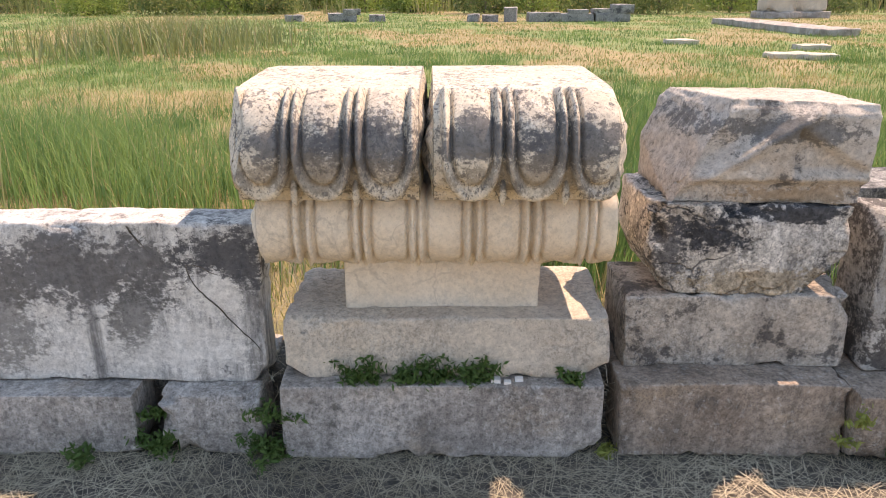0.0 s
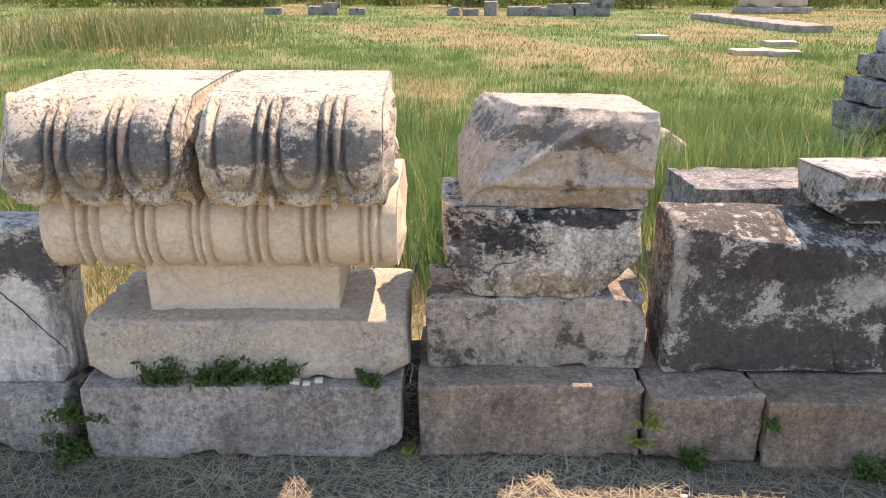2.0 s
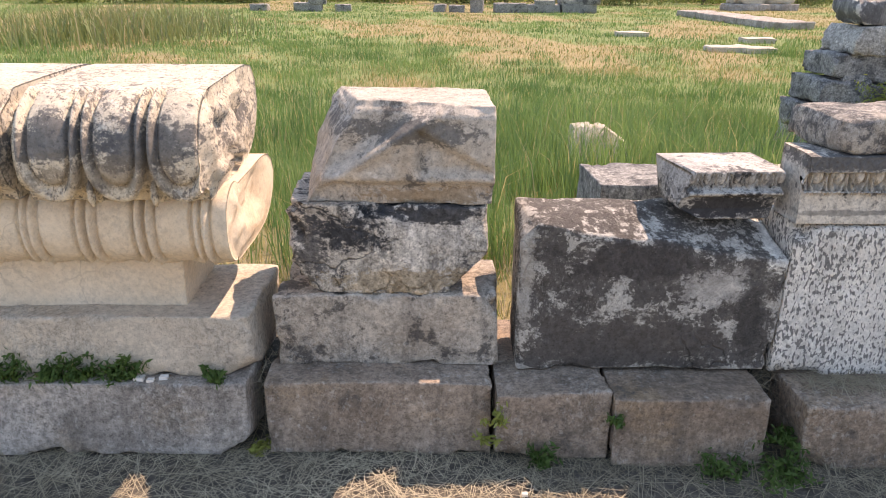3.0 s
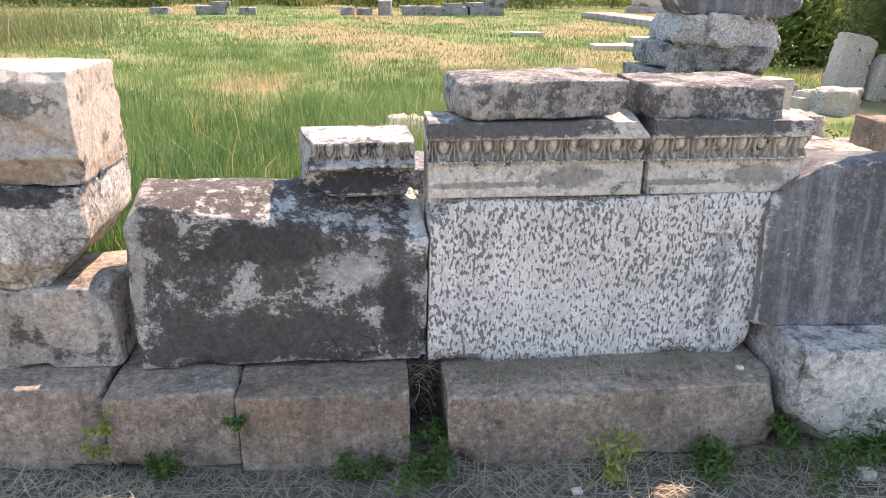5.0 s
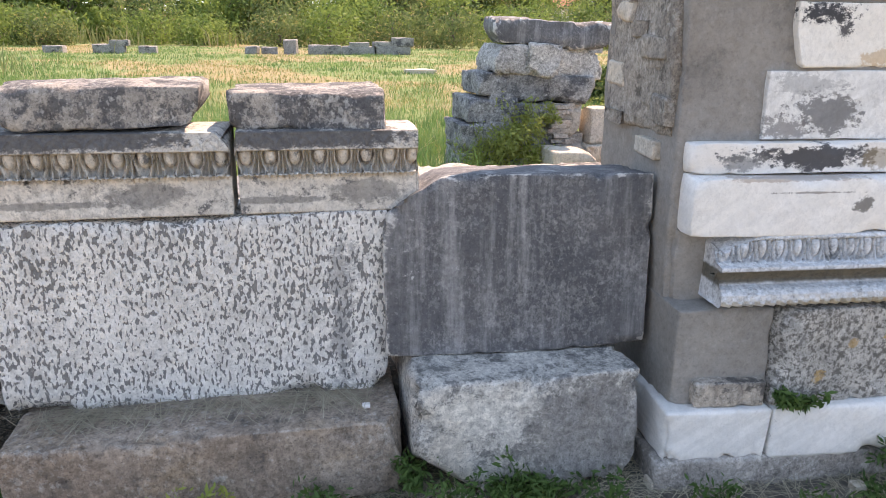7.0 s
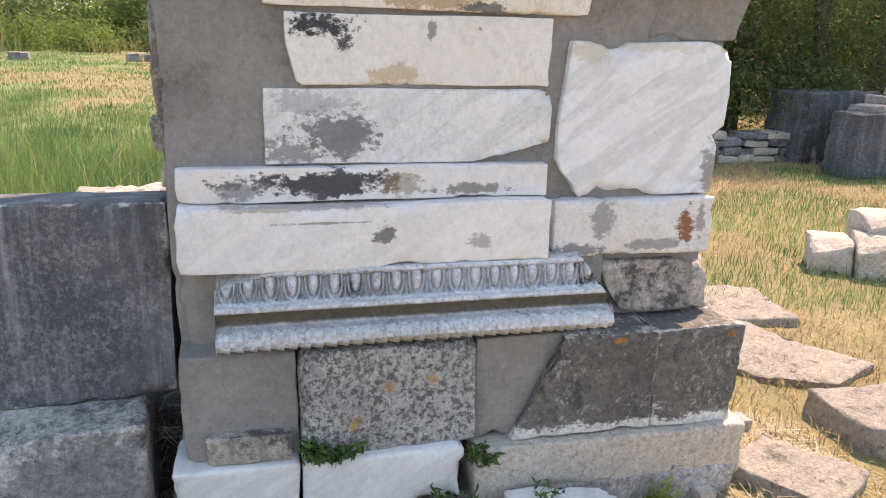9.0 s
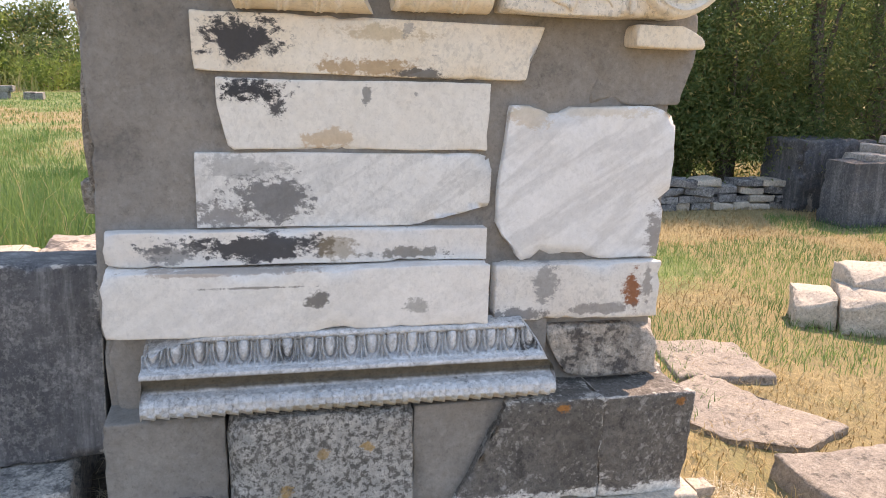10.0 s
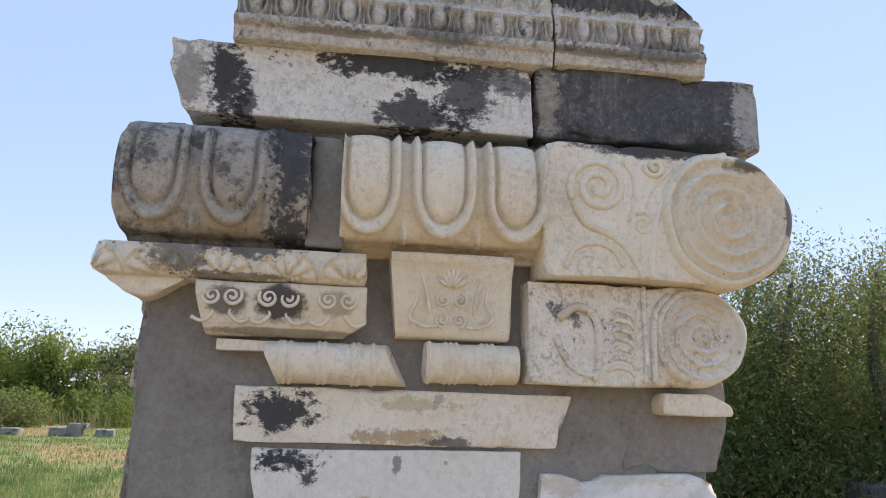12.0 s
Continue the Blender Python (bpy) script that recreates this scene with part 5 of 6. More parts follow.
# loose pebbles and chips
for x, y, z, w in ((3.83, 1.97, -0.01, 0.05), (0.215, 2.26, 0.28, 0.035), (0.26, 2.255, 0.28, 0.026), (0.30, 2.27, 0.28, 0.03), (-1.46, 2.05, -0.01, 0.03), (2.9, 1.98, -0.01, 0.03), (4.38, 2.05, -0.01, 0.06), (3.52, 2.25, 0.245, 0.022), (5.0, 1.93, -0.01, 0.045), (5.62, 1.97, -0.01, 0.05), (5.95, 1.9, -0.01, 0.07), (1.55, 2.02, -0.01, 0.02), (6.35, 2.25, -0.01, 0.09), (6.55, 2.9, -0.01, 0.06)):
    stone("pebble", (x, x + w), (y, y + 0.8 * w), (z, z + 0.6 * w), M["white"] if w < 0.04 else M["base"], 0.3 * w, 0.1 * w, res=0.3 * w, label="small pale stone chip lying loose", category="pebble", group="loose stone chips")

# ---- far stones across the field ----
G4 = "far row of ancient blocks"
for x, w, hh, up in ((-7.3, 0.8, 0.4, 0), (-5.3, 1.3, 0.5, 0), (-4.6, 0.8, 0.3, 0.45), (-3.4, 0.75, 0.42, 0), (1.2, 0.55, 0.45, 0), (1.9, 0.7, 0.4, 0), (2.9, 0.6, 0.85, 0), (4.0, 1.5, 0.55, 0), (5.55, 1.5, 0.5, 0), (7.1, 1.6, 0.55, 0), (5.9, 0.9, 0.25, 0.48), (7.0, 0.9, 0.25, 0.53), (7.9, 1.0, 0.5, 0.53)):
    stone("far_block", (x, x + w), (36.0, 36.8), (0.75 * up - 0.03, 0.75 * (up + hh)), M["far_stone"], 0.06, 0.03, res=0.2, turn=(0, 0, random.uniform(-6, 6)), label="far grey ancient block across the field", group=G4)
stone("far_wall", (12.2, 13.6), (25.5, 34.5), (-0.03, 0.24), M["step"], 0.06, 0.03, res=0.35, turn=(0, 0, 3), label="low grey kerb of stones in the field", category="low wall")
for x, y in ((16.6, 40.0), (18.3, 40.4)):
    stone("far_drum", (x, x + 1.6), (y, y + 1.2), (0.3, 1.35), M["base"], 0.45, 0.05, res=0.2, label="pale rounded column drum far off", category="column drum")
    stone("far_block", (x - 0.2, x + 1.8), (y - 0.2, y + 1.4), (-0.03, 0.33), M["step"], 0.06, 0.03, res=0.25, label="low block under a column drum", group=G4)
for x, y, w in ((7.6, 17.5, 1.0), (8.3, 17.2, 0.7), (6.5, 22.0, 0.9), (9.4, 20.0, 0.8)):
    stone("low_slab", (x, x + w), (y, y + 0.6), (-0.05, 0.12), M["base"], 0.05, 0.03, res=0.15, label="flat pale stone lying in dry grass")

ruin = tagged(new("ruined_house"), "far grey stone ruin with dark openings", "ruin")
ruin.matrix_basis = pose(17.5, 75, 0)
stone("wall", (-3.4, 3.2), (0, 0.8), (-0.1, 5.2), M["rough_grey"], 0.1, 0.06, res=0.6, parent=ruin)
for x in (-1.9, 1.1):
    stone("window", (x, x + 0.7), (-0.12, 0.3), (3.0, 4.3), M["bolster_grey"], 0.05, 0.01, res=0.4, parent=ruin, label="dark window recess")
house = tagged(new("farm_house"), "far low white house with red tiled roof", "house")
house.matrix_basis = pose(33, 88, 0)
stone("wall", (-5, 5), (0, 6), (0, 3.6), M["white"], 0.05, 0.01, res=1.5, parent=house)
link("roof", [(-5.5, -0.6, 3.5), (5.5, -0.6, 3.5), (5.5, 6.6, 3.5), (-5.5, 6.6, 3.5), (-5.5, 3, 5.2), (5.5, 3, 5.2)], [(0, 1, 5, 4), (2, 3, 4, 5), (1, 2, 5), (3, 0, 4), (3, 2, 1, 0)], M["tile"], house, "red tiled roof", smooth=False)

# ---- the side of the pier: stones on the ground, rubble wall, dark block ----
stone("ground_slab", (6.98, 7.46), (3.14, 3.66), (-0.05, 0.03), M["pocked"], 0.05, 0.015, turn=(0, 0, -14), label="flat pale slab sunk in dry grass")
stone("ground_slab", (6.68, 7.22), (2.42, 3.12), (-0.05, 0.035), M["pocked"], 0.05, 0.02, turn=(0, 0, 22), cuts=[((-0.8, -0.6, 0), (6.74, 2.6, 0))], label="pocked pale slab sunk in dry grass")
stone("ground_slab", (6.72, 7.7), (1.75, 2.30), (-0.05, 0.09), M["pocked"], 0.06, 0.02, turn=(0, 0, -4), cuts=[((-0.8, -0.7, 0), (6.8, 1.9, 0))], label="thick pocked slab at the path's edge")
stone("ground_slab", (6.2, 6.5), (1.75, 2.1), (-0.03, 0.05), M["pocked"], 0.03, 0.015, turn=(0, 0, 30), label="small flat stone at the pier's foot")
stone("ground_slab", (5.30, 5.64), (1.70, 1.935), (-0.03, 0.12), M["white"], 0.02, 0.01, turn=(0, 0, -8), cuts=[((0.8, 0.6, 0), (5.62, 1.95, 0))], label="loose flat white marble plate before the pier")
for x, y, z, w, d, hh, mt, tr in ((8.16, 4.0, 0, 0.24, 0.3, 0.22, "base", -30), (8.36, 3.75, 0, 0.52, 0.42, 0.25, "base", -30), (8.78, 3.42, 0, 0.5, 0.42, 0.24, "base", -32), (8.47, 3.92, 0.235, 0.46, 0.3, 0.13, "base", -18), (8.86, 3.55, 0.225, 0.4, 0.34, 0.16, "base", -35), (9.05, 3.95, 0, 0.7, 0.4, 0.33, "base", -25), (8.72, 3.78, 0.22, 0.14, 0.1, 0.06, "step", 20), (9.2, 3.2, 0, 0.6, 0.5, 0.26, "base", -40)):
    x, y = x + 0.06, y - 0.24
    stone("pile_stone", (x, x + w), (y, y + d), (z - 0.01, z + hh), M[mt], 0.03, 0.018, turn=(0, 0, tr), cuts=[((-0.3, -0.5, 1), (x + 0.1, y + 0.05, z + hh * 0.8))], label="pale broken stone in a low pile", group="low pile of stones")
random.seed(4)
for row in range(4):
    x = 9.3
    while x < 11.5:
        w = random.uniform(0.14, 0.42)
        if random.random() < 0.85 or row < 3:
            stone("wall_stone", (x, x + w - 0.012), (7.75 + random.uniform(-0.03, 0.03), 8.05), (0.095 * row - 0.01, 0.095 * row + 0.088 + random.uniform(-0.02, 0.004)), M["tower"] if random.random() < 0.6 else M["base"], 0.03, 0.02, res=0.08, turn=(0, random.uniform(-5, 5), random.uniform(-8, 8)), label="flat stone in a low dry wall", group="stones of the low dry wall")
        x += w
# tree shade on these two blocks is put into their near-black colour
stone("terrace_block", (11.2, 13.2), (6.5, 6.95), (-0.02, 0.70), M["block_slate"], 0.015, 0.02, turn=(0, 0, -3), label="large weathered block at the terrace, coloured dark for tree shade")
stone("terrace_block", (11.35, 12.4), (7.5, 8.2), (-0.02, 0.86), M["block_slate"], 0.05, 0.03, label="weathered block coloured dark for the shade under the tree")
for k in range(9):
    x = 11.5 + 0.26 * k
    stone("terrace_stone", (x, x + 0.5), (6.6 + 0.1 * (k % 3), 7.1), (0.69 + 0.09 * (k % 3), 0.78 + 0.09 * (k % 3)), M["step"], 0.03, 0.02, res=0.12, turn=(0, 0, 8 * (k % 4 - 2)), label="flat grey stone on the terrace", group="flat stones on the terrace")


# ---- plants ----
def raw_mesh(name, verts, quads, tris, mat, label, category, kind="", parent=None):
    """One mesh from arrays of vertices, four-sided and three-sided faces."""
    me = bpy.data.meshes.new(name)
    nq, nt_ = len(quads), len(tris)
    me.vertices.add(len(verts))
    me.vertices.foreach_set("co", np.asarray(verts, np.float32).ravel())
    me.loops.add(nq * 4 + nt_ * 3)
    me.loops.foreach_set("vertex_index", np.concatenate((np.asarray(quads, np.int32).ravel(), np.asarray(tris, np.int32).ravel())).astype(np.int32))
    me.polygons.add(nq + nt_)
    starts = np.concatenate((np.arange(nq) * 4, nq * 4 + np.arange(nt_) * 3)).astype(np.int32)
    me.polygons.foreach_set("loop_start", starts)
    me.materials.append(mat)
    me.update(calc_edges=True)
    me.validate()
    ob = new(name, me)
    if parent:
        ob.parent = parent
        return ob
    return tagged(ob, label, category, kind=kind)


RNG = np.random.default_rng(7)


def blades(name, x, y, h, w, bend, mat, label, z0=None):
    """Grass: one bent, tapering blade for each x, y, with height h and width w."""
    n = len(x)
    a = RNG.uniform(0, 2 * math.pi, n)
    b = a + math.pi / 2 + RNG.normal(0, 0.5, n)
    dx, dy = np.cos(a) * w / 2, np.sin(a) * w / 2
    lx, ly = np.cos(b) * bend * h, np.sin(b) * bend * h
    z = np.full(n, -0.01) if z0 is None else z0
    v = np.zeros((n, 5, 3))
    v[:, 0] = np.stack((x - dx, y - dy, z), 1)
    v[:, 1] = np.stack((x + dx, y + dy, z), 1)
    v[:, 2] = np.stack((x + 0.35 * lx + 0.7 * dx, y + 0.35 * ly + 0.7 * dy, z + 0.6 * h), 1)
    v[:, 3] = np.stack((x + 0.35 * lx - 0.7 * dx, y + 0.35 * ly - 0.7 * dy, z + 0.6 * h), 1)
    v[:, 4] = np.stack((x + lx, y + ly, z + h * (1 - 0.25 * np.minimum(1, np.abs(bend)))), 1)
    i = np.arange(n)[:, None] * 5
    return raw_mesh(name, v.reshape(-1, 3), i + np.array([[0, 1, 2, 3]]), i + np.array([[3, 2, 4]]), mat, label, "grass", "stuff")


def field_points(n, y0, y1, clump, spread, dry=False):
    """Points in clumps, more where the field is green, or where it is dry."""
    xs, ys = [], []
    while len(xs) * clump < n:
        y = y0 + (y1 - y0) * random.random()
        x = 2.6 + random.uniform(-1, 1) * (0.72 * y + 3.5)
        if x > 5.2 and y < 9.5 or (2.1 < x < 5.4 and 3.95 < y < 4.7) or (4.7 < x < 6.8 and 6.3 < y < 8.0):
            continue
        wet = 1 - dryness(x, y)
        if random.random() < (1 - wet if dry else wet ** 1.6):
            xs.append(x)
            ys.append(y)
    xs, ys = np.repeat(xs, clump), np.repeat(ys, clump)
    return xs + RNG.normal(0, spread, len(xs)), ys + RNG.normal(0, spread, len(ys))


random.seed(11)
x, y = field_points(36000, 4.3, 9, 45, 0.10)
blades("grass", x, y, RNG.uniform(0.10, 0.36, len(x)) * (0.6 + 0.5 * RNG.random(len(x))), RNG.uniform(0.004, 0.008, len(x)), RNG.uniform(0.1, 0.75, len(x)), M["grass"], "tall green sedge behind the blocks")
x, y = field_points(70000, 8, 19, 30, 0.16)
blades("grass", x, y, RNG.uniform(0.05, 0.20, len(x)), RNG.uniform(0.006, 0.012, len(x)), RNG.uniform(0.1, 0.8, len(x)), M["grass"], "green grass tufts across the field")
x, y = field_points(50000, 18, 46, 24, 0.30)
blades("grass", x, y, RNG.uniform(0.04, 0.15, len(x)), RNG.uniform(0.014, 0.028, len(x)), RNG.uniform(0.1, 0.7, len(x)), M["grass"], "far green grass of the field")

x, y = field_points(42000, 3.4, 14, 12, 0.16, True)
blades("dry_grass", x, y, RNG.uniform(0.03, 0.16, len(x)), RNG.uniform(0.004, 0.008, len(x)), RNG.uniform(0.3, 1.1, len(x)), M["field_straw"], "short yellow dry grass in the field")
x, y = field_points(42000, 13, 46, 14, 0.30, True)
blades("dry_grass", x, y, RNG.uniform(0.03, 0.12, len(x)), RNG.uniform(0.012, 0.026, len(x)), RNG.uniform(0.3, 1.0, len(x)), M["field_straw"], "far yellow dry grass of the field")


def tuft(x, y, n, spread, h0, h1, mat="grass", w=0.006):
    px, py = x + RNG.normal(0, spread, n), y + RNG.normal(0, spread, n)
    return px, py, RNG.uniform(h0, h1, n), np.full(n, w) * RNG.uniform(0.8, 1.7, n)


sets = [tuft(-2.7, 6.0, 1300, 0.5, 0.35, 0.85), tuft(-3.9, 6.6, 1500, 0.7, 0.4, 0.9), tuft(-2.0, 5.2, 500, 0.3, 0.3, 0.7), tuft(-1.5, 5.9, 400, 0.35, 0.2, 0.55), tuft(0.85, 4.0, 450, 0.22, 0.35, 0.8), tuft(1.2, 4.6, 500, 0.25, 0.4, 0.85), tuft(1.7, 4.2, 250, 0.2, 0.2, 0.5), tuft(2.7, 5.6, 900, 0.4, 0.4, 0.8),
        tuft(2.35, 3.55, 160, 0.16, 0.35, 0.62), tuft(2.62, 3.2, 90, 0.08, 0.4, 0.7), tuft(3.5, 5.4, 700, 0.4, 0.4, 0.85), tuft(2.6, 7.3, 700, 0.5, 0.4, 0.8), tuft(4.1, 4.9, 220, 0.2, 0.3, 0.6), tuft(4.2, 5.9, 400, 0.3, 0.3, 0.6), tuft(3.9, 3.6, 160, 0.12, 0.3, 0.6), tuft(0.6, 5.4, 350, 0.25, 0.3, 0.7), tuft(0.1, 7.5, 800, 0.6, 0.3, 0.7), tuft(-0.6, 4.2, 200, 0.2, 0.15, 0.4)]
x, y, hh, w = (np.concatenate([s[k] for s in sets]) for k in range(4))
blades("sedge", x, y, hh, w, RNG.uniform(0.1, 0.7, len(x)), M["grass"], "tall clumps of sedge close behind the wall")
# dry stalks and short straw behind, short grass by the path beside the pier
n = 5000
x, y = RNG.uniform(-3.5, 5, n), RNG.uniform(2.7, 4.6, n)
blades("dry_grass", x, y, RNG.uniform(0.06, 0.28, n), np.full(n, 0.004), RNG.uniform(0.2, 1.0, n), M["straw"], "dry straw standing behind the blocks")
n = 62000
x, y = RNG.uniform(6.0, 12.5, n), RNG.uniform(0.8, 8.0, n)
keep = np.array([noise.noise(Vector((a * 0.9, b * 0.9, 1.5))) for a, b in zip(x, y)]) > 0.02
blades("short_grass", x[keep], y[keep], RNG.uniform(0.03, 0.11, keep.sum()), np.full(keep.sum(), 0.005), RNG.uniform(0.3, 1.0, keep.sum()), M["grass"], "short green grass along the path")
blades("dry_grass", x[~keep], y[~keep], RNG.uniform(0.02, 0.08, (~keep).sum()), np.full((~keep).sum(), 0.005), RNG.uniform(0.5, 1.3, (~keep).sum()), M["path_straw"], "short dry golden grass along the path")


def straws(name, x, y, z, length, mat, label):
    """Loose straws lying flat."""
    n = len(x)
    a = RNG.uniform(0, 2 * math.pi, n)
    c, s = np.cos(a), np.sin(a)
    w = RNG.uniform(0.0005, 0.0012, n)
    lift = RNG.uniform(0.0, 0.025, n)
    v = np.zeros((n, 6, 3))
    for k, (f, u) in enumerate(((-0.5, 0.0), (0.0, 1.0), (0.5, 0.2))):
        bow = 0.12 * length * np.sin(a * 7) * (1 - 4 * f * f)
        v[:, 2 * k] = np.stack((x + c * f * length - s * (w + bow), y + s * f * length + c * (w + bow), z + lift * u + 0.004), 1)
        v[:, 2 * k + 1] = np.stack((x + c * f * length - s * (bow - w), y + s * f * length + c * (bow - w), z + lift * u + 0.004), 1)
    i = np.arange(n)[:, None] * 6
    q = np.concatenate((i + np.array([[0, 2, 3, 1]]), i + np.array([[2, 4, 5, 3]])))
    return raw_mesh(name, v.reshape(-1, 3), q, np.zeros((0, 3), int), mat, label, "straw", "stuff")


n = 9000
x = RNG.uniform(-2.6, 6.6, n)
y = 2.32 - np.abs(RNG.normal(0, 0.33, n))
straws("straw_litter", x, y, np.array([ground_height(a, b) for a, b in zip(x, y)]), RNG.uniform(0.05, 0.28, n), M["straw"], "dry straw scattered before the wall")
n = 420
x = RNG.uniform(2.6, 3.55, n)
straws("straw_litter", x, 2.33 + RNG.normal(0, 0.03, n), np.full(n, 0.25), RNG.uniform(0.05, 0.25, n), M["straw"], "dry straw lying on the step block")
n = 500
x = np.concatenate((RNG.normal(-0.60, 0.03, 120), RNG.normal(0.60, 0.025, 150), RNG.normal(2.47, 0.04, 110), RNG.normal(1.52, 0.04, 60), RNG.normal(4.4, 0.03, 60)))
straws("straw_litter", x, RNG.uniform(2.3, 2.6, n), RNG.uniform(0.0, 0.26, n), RNG.uniform(0.05, 0.2, n), M["straw"], "dry twigs caught in the joints")


def leaf_cloud(centres, radius, size, squash=1.0):
    """Small pointed leaves round the given centres."""
    n = len(centres)
    p = centres + RNG.normal(0, 1, (n, 3)) * np.asarray(radius)[..., None] * np.array((1, 1, squash))
    d = RNG.normal(0, 1, (n, 3))
    d[:, 2] += 0.3
    d /= np.linalg.norm(d, axis=1, keepdims=True)
    e = np.cross(d, RNG.normal(0, 1, (n, 3)))
    e /= np.linalg.norm(e, axis=1, keepdims=True)
    s = (np.asarray(size) * RNG.uniform(0.6, 1.4, n))[:, None]
    v = np.stack((p - d * s, p + e * s * 0.32 - d * s * 0.1, p + d * s, p - e * s * 0.32 - d * s * 0.1), 1)
    return v.reshape(-1, 3), np.arange(n)[:, None] * 4 + np.arange(4)[None]


def weed(x, y, z, r, n, mat, label, squash=0.6, size=0.014):
    """A low leafy weed: stems and many small leaves."""
    base = tagged(new("weed"), label, "weed")
    base.matrix_basis = pose(x + (0.05 if x < 0.5 else 0.03 if x < 1.5 else 0.0), y, z)
    k = max(4, n // 40)
    tips = RNG.normal(0, 1, (k, 3)) * np.array((r, r * 0.55, r * squash)) + np.array((0, 0, r * squash))
    tips[:, 2] = np.maximum(tips[:, 2], 0.015)
    vs, fs, c = [], [], 0
    for t in tips:
        a, f = tube_mesh([(0.3 * t[0], 0.3 * t[1], 0), (0.7 * t[0], 0.7 * t[1], 0.6 * t[2]), tuple(t)], (0.0022, 0.0018, 0.001), 4)
        vs.append(a)
        fs += [tuple(i + c for i in q) for q in f]
        c += len(a)
    link("stem", np.concatenate(vs), fs, mat, base)
    v, q = leaf_cloud(tips[RNG.integers(0, k, n)] * RNG.uniform(0.5, 1.05, (n, 1)), np.full(n, r * 0.28), np.full(n, size), 0.8)
    raw_mesh("leaves", v, q, np.zeros((0, 3), int), mat, "", "", parent=base)


W, L = M["weed"], M["weed_light"]
for x, y, z, r, n, mt, tx in ((-0.27, 2.27, 0.285, 0.06, 420, W, "green weed growing on the step ledge"), (-0.12, 2.27, 0.285, 0.055, 380, W, "green weed growing on the step ledge"), (-0.02, 2.28, 0.285, 0.04, 220, W, "green weed growing on the step ledge"), (0.12, 2.27, 0.285, 0.06, 420, W, "green weed growing on the step ledge"), (0.45, 2.27, 0.285, 0.04, 150, W, "small green weed on the step ledge"),
                              (-1.04, 2.27, 0.02, 0.055, 380, W, "green weed in a joint between step blocks"), (-1.04, 2.3, 0.13, 0.035, 160, W, "green weed in a joint between step blocks"), (-0.61, 2.24, 0.02, 0.06, 420, W, "green weed in a joint between step blocks"), (-0.60, 2.27, 0.16, 0.05, 260, W, "green weed in a joint between step blocks"), (0.60, 2.26, 0.0, 0.045, 160, L, "yellowing weed in a joint between step blocks"),
                              (-1.25, 2.2, 0.0, 0.06, 260, W, "low green weed at the wall's foot"), (1.43, 2.2, 0.16, 0.035, 90, L, "yellow-green weed hanging from a joint"), (1.41, 2.2, 0.07, 0.03, 60, L, "yellow-green weed hanging from a joint"), (1.60, 2.18, 0.0, 0.045, 200, W, "low green weed at the wall's foot"), (1.87, 2.16, 0.18, 0.03, 90, W, "small weed in a joint between step blocks"),
                              (2.27, 2.12, 0.0, 0.06, 320, W, "low green weed at the wall's foot"), (2.46, 2.12, 0.0, 0.07, 520, W, "leafy green weed before a wide joint"), (2.5, 2.2, 0.08, 0.05, 240, W, "leafy green weed before a wide joint"), (3.40, 2.08, 0.0, 0.085, 520, W, "leafy green weed before the step block"), (3.05, 2.06, 0.0, 0.07, 260, L, "dry weed before the step block"), (3.66, 2.12, 0.05, 0.05, 260, W, "green weed between two blocks"),
                              (4.03, 2.06, 0.0, 0.075, 560, W, "leafy green weed before the rough block"), (3.9, 2.07, 0.03, 0.05, 240, W, "leafy green weed before the rough block"), (3.75, 1.98, 0.0, 0.09, 320, W, "low green weed on the path"), (4.25, 1.95, 0.0, 0.07, 260, W, "low green weed on the path"), (4.55, 1.93, 0.0, 0.06, 220, W, "low green weed before the pier"), (4.80, 2.02, 0.255, 0.04, 420, W, "dense green weed on the pier's base"),
                              (5.26, 2.0, 0.2, 0.04, 240, W, "green weed on the pier's base"), (5.17, 1.95, 0.05, 0.06, 360, W, "green weed before the pier's base"), (5.45, 1.92, 0.02, 0.08, 460, W, "green weed before the pier's base"), (5.8, 1.9, 0.0, 0.06, 240, L, "yellowing weed before the pier's base"), (5.0, 1.9, 0.0, 0.06, 220, W, "low green weed before the pier")):
    weed(x, y, z, r, n, mt, tx)
for x, y, z, r, n, mt in ((5.2, 7.0, 0.0, 0.16, 900, L), (5.35, 6.98, 0.2, 0.16, 1100, L), (5.5, 6.98, 0.4, 0.13, 800, L), (5.0, 7.0, 0.0, 0.15, 800, L), (5.55, 6.95, 0.0, 0.15, 900, L), (6.12, 6.45, 0.0, 0.1, 420, W), (5.7, 7.0, 0.5, 0.08, 250, L), (7.4, 9.4, 0.2, 0.3, 700, L), (6.0, 5.7, 0.0, 0.13, 300, W)):
    weed(x, y, z, r, n, mt, "yellow-green weed among the ruin's stones", 0.9, 0.022)


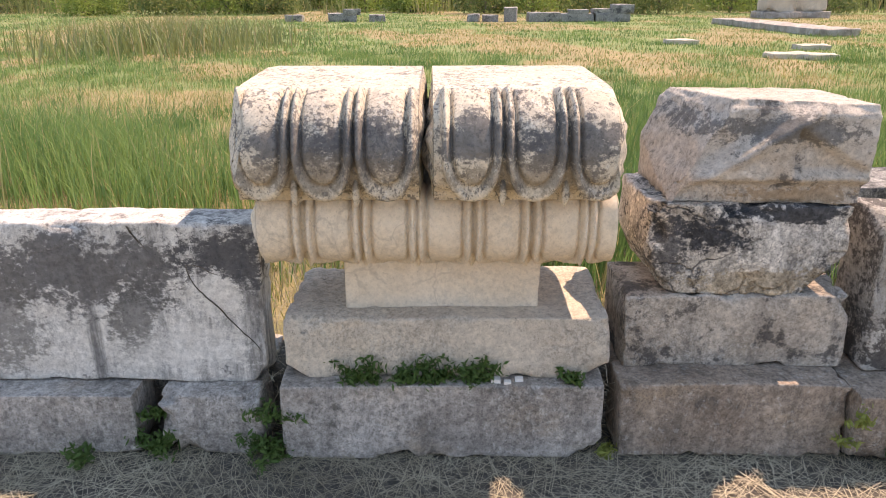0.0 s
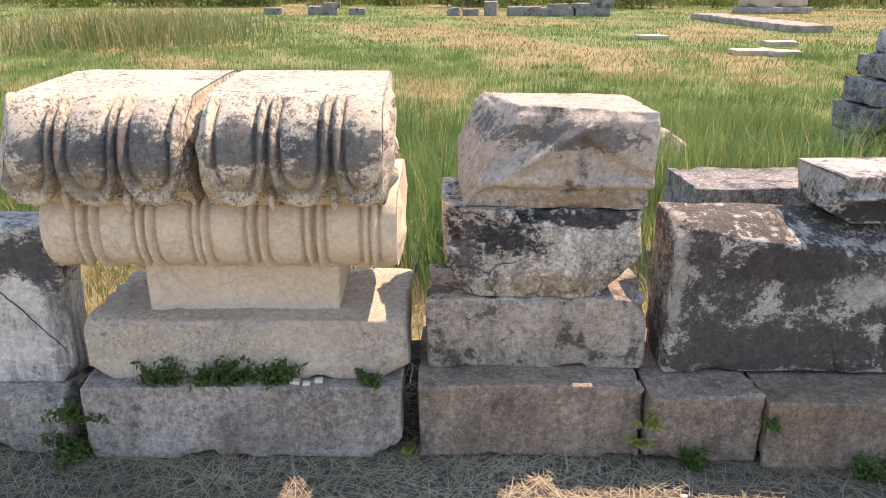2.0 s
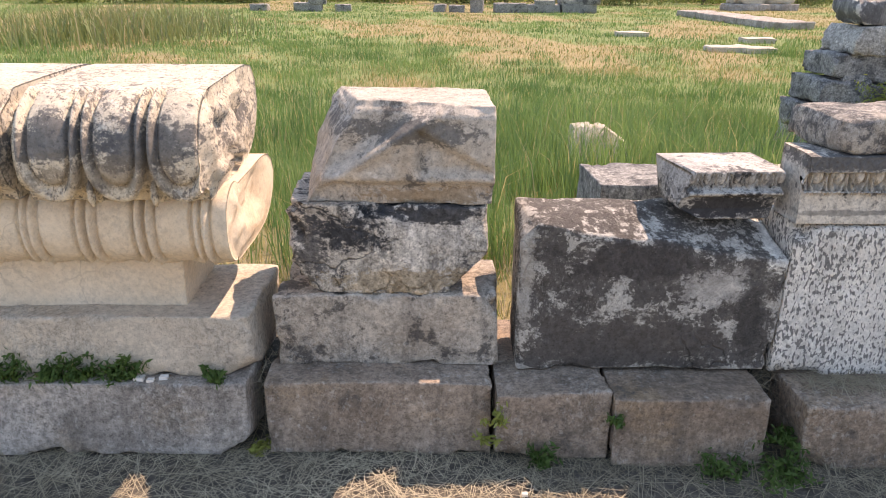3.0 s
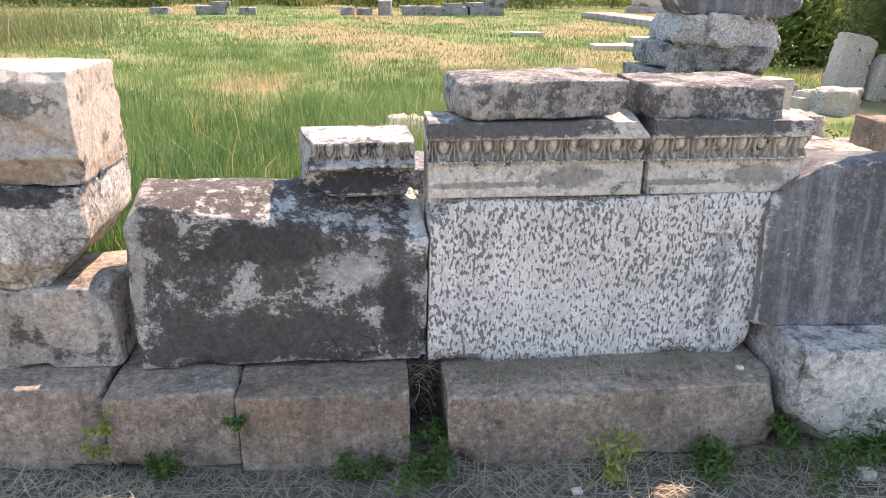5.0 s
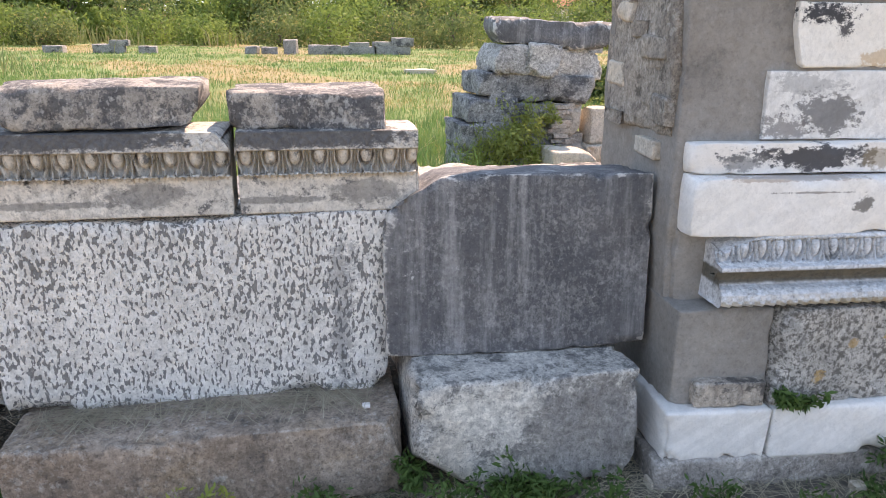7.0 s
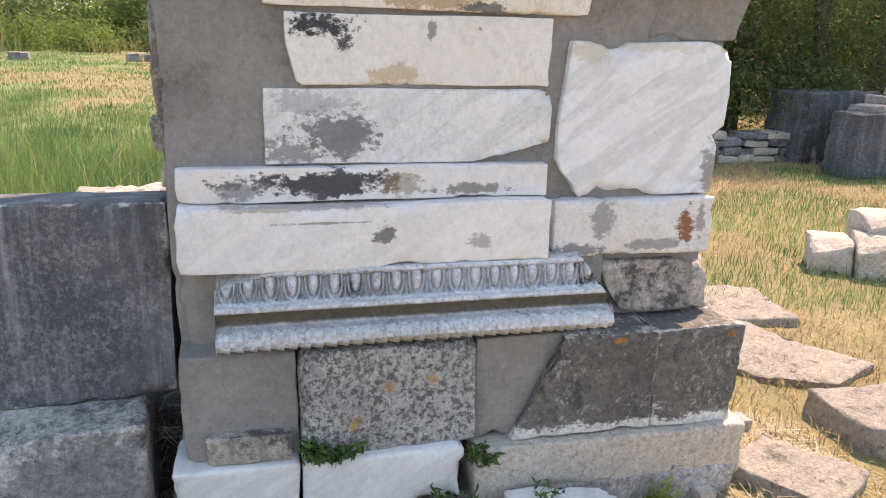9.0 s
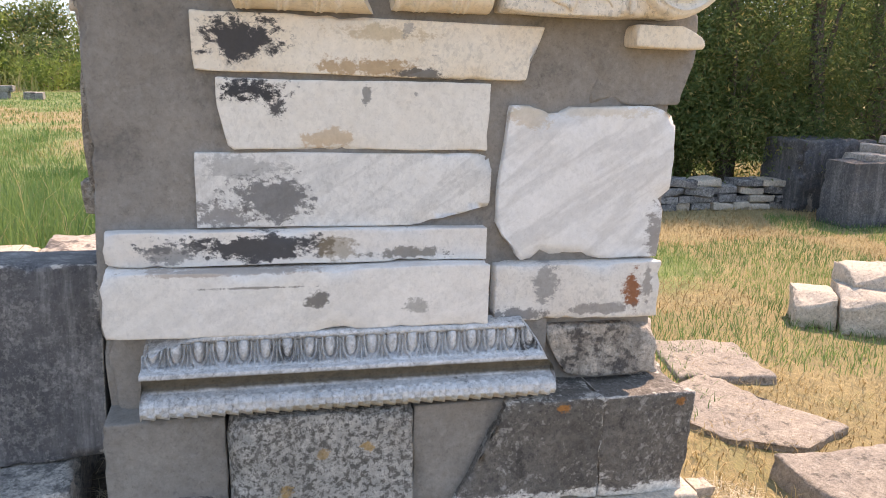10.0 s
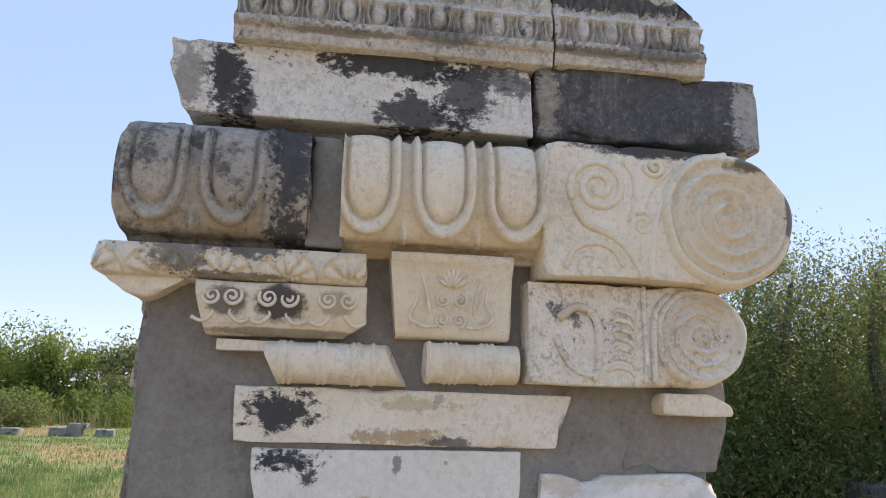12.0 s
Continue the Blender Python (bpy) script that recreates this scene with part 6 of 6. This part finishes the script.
def tree(name, x, y, h, r, n, size, mat, label, category="tree", low=0.1, lobes=34, seed=1, feather=0.0):
    """A trunk with limbs, and a crown of leaf clumps with an uneven outline and gaps."""
    rg = np.random.default_rng(seed)
    base = tagged(new(name), label, category)
    base.matrix_basis = pose(x, y, 0)
    c = rg.normal(0, 1, (lobes, 3))
    c /= np.linalg.norm(c, axis=1, keepdims=True)
    c *= rg.uniform(0.45, 1.0, (lobes, 1))
    c = c * np.array((r, r, h * (1 - low) / 2)) * 0.85 + np.array((0, 0, h * (1 + low) / 2))
    if low < 0.05:
        c[::3, 2] *= 0.45
    trunk = smooth_line([(0, 0, -0.1), (0.04 * r, 0, 0.25 * h), (-0.05 * r, 0.05 * r, 0.55 * h), (0.05 * r, 0, 0.8 * h)], 10)
    link("trunk", *tube_mesh(trunk, np.linspace(0.035 * h, 0.008 * h, 10), 8), M["tree_bark"], base)
    for q in c[:8]:
        s = trunk[min(9, max(1, int(10 * 0.6 * q[2] / h)))]
        link("limb", *tube_mesh(smooth_line([s, (s + q) / 2 + np.array((0, 0, 0.04 * h)), q], 6), np.linspace(0.012 * h, 0.003 * h, 6), 5), M["tree_bark"], base)
    pick = rg.integers(0, lobes, n)
    rad = rg.uniform(0.12, 0.26, lobes)[pick] * r
    v, q = leaf_cloud(c[pick], rad, np.full(n, size), 0.9)
    v[:, 2] = np.where(v[:, 2] < 0.02, 0.02, v[:, 2])
    crown = raw_mesh("crown", v, q, np.zeros((0, 3), int), mat, "", "", parent=base)
    if feather:
        m2 = int(n * 0.12)
        t = c[rg.integers(0, lobes, m2 // 12 + 1)]
        d = rg.normal(0, 0.5, t.shape) + np.array((0, 0, 1.0))
        steps = np.linspace(0.2, 1.0, 12)[None, :, None] * feather
        pts = (t[:, None] + d[:, None] * steps).reshape(-1, 3)
        v, q = leaf_cloud(pts, np.full(len(pts), 0.02), np.full(len(pts), size * 0.9), 1.0)
        raw_mesh("sprays", v, q, np.zeros((0, 3), int), mat, "", "", parent=base)
    return base


for k, (x, y, h, r) in enumerate(((10.4, 9.1, 3.4, 1.2), (11.3, 8.9, 3.8, 1.3), (12.4, 8.6, 4.0, 1.25), (13.7, 8.9, 4.2, 1.5), (9.9, 10.4, 3.0, 1.1), (15.2, 9.9, 4.6, 1.7), (11.8, 10.6, 4.2, 1.7))):
    tree("tamarisk", x, y, 1.1 * h, r, 28000, 0.031, M["leaves"], "dense feathery tamarisk bush with dark green needles", low=0.02, lobes=46, seed=20 + k, feather=0.5)
for k, (x, y, h, r) in enumerate(((17.5, 15, 4.2, 2.2), (21, 17, 5.0, 2.6), (14, 17, 4.4, 2.0), (24, 22, 6, 3))):
    tree("olive_tree", x, y, h, r, 7000, 0.09, M["leaves_far"], "sunlit green tree beyond the terrace", low=0.15, lobes=36, seed=40 + k)
far = [(-36 + 3.1 * k + random.uniform(-1.2, 1.2), 62 + random.uniform(-4, 9), random.uniform(5.8, 8.4)) for k in range(30)]
for k, (x, y, h) in enumerate(far):
    tree("field_tree", x, y, h, h * 0.5, 9000, 0.17, M["leaves_far"] if k % 3 else M["leaves"], "rounded green tree in the far treeline", low=0.0, lobes=26, seed=60 + k)
for k, (x, y, h, r) in enumerate(((-16, 45, 1.9, 2.6), (-12.5, 45.5, 2.1, 2.4), (-10, 46, 1.7, 2.0), (-20, 44, 1.6, 2.4), (2.5, 47, 2.2, 2.4), (5.5, 48, 2.6, 3.0), (9.5, 48, 2.1, 2.6), (-5, 50, 2.2, 2.5), (13, 47, 2.2, 2.6), (18, 49, 2.6, 3.0), (23, 47, 2.4, 3.0), (28, 44, 2.8, 3.0), (-27, 47, 2.5, 3.0), (-2, 49, 1.8, 2.2), (9.2, 13.6, 0.55, 0.5), (10.7, 14.2, 1.9, 1.0), (11.9, 14.6, 2.4, 1.2))):
    tree("field_bush", x, y, h, r, 2600, 0.12, M["leaves"] if k % 2 == 0 else M["leaves_far"], "low rounded bush at the field's edge", "bush", low=0.0, lobes=24, seed=90 + k)
for k in range(26):
    hb = random.uniform(2.2, 3.8)
    tree("field_bush", -34 + 3.1 * k + random.uniform(-1, 1), random.uniform(53, 58), hb, hb * 0.85, 2400, 0.17, M["leaves_far"] if k % 3 else M["leaves"], "dense green thicket before the treeline", "bush", low=0.0, lobes=22, seed=150 + k)
n = 16000
x, y = RNG.uniform(-40, 45, n), RNG.uniform(46, 62, n)
k = np.array([noise.noise(Vector((a * 0.22, b * 0.3, 7.0))) for a, b in zip(x, y)]) > 0.05
x, y, n = x[k], y[k], int(k.sum())
blades("reeds", x, y, RNG.uniform(0.4, 1.5, n), np.full(n, 0.06), RNG.uniform(0.1, 0.6, n), M["reeds"], "tall pale green reeds at the field's edge")
n = 1800
x, y = RNG.normal(-7.5, 1.7, n), RNG.normal(21, 2.2, n)
blades("reeds", x, y, RNG.uniform(0.5, 1.1, n), np.full(n, 0.03), RNG.uniform(0.2, 0.8, n), M["reeds"], "clump of tall reeds in the field")
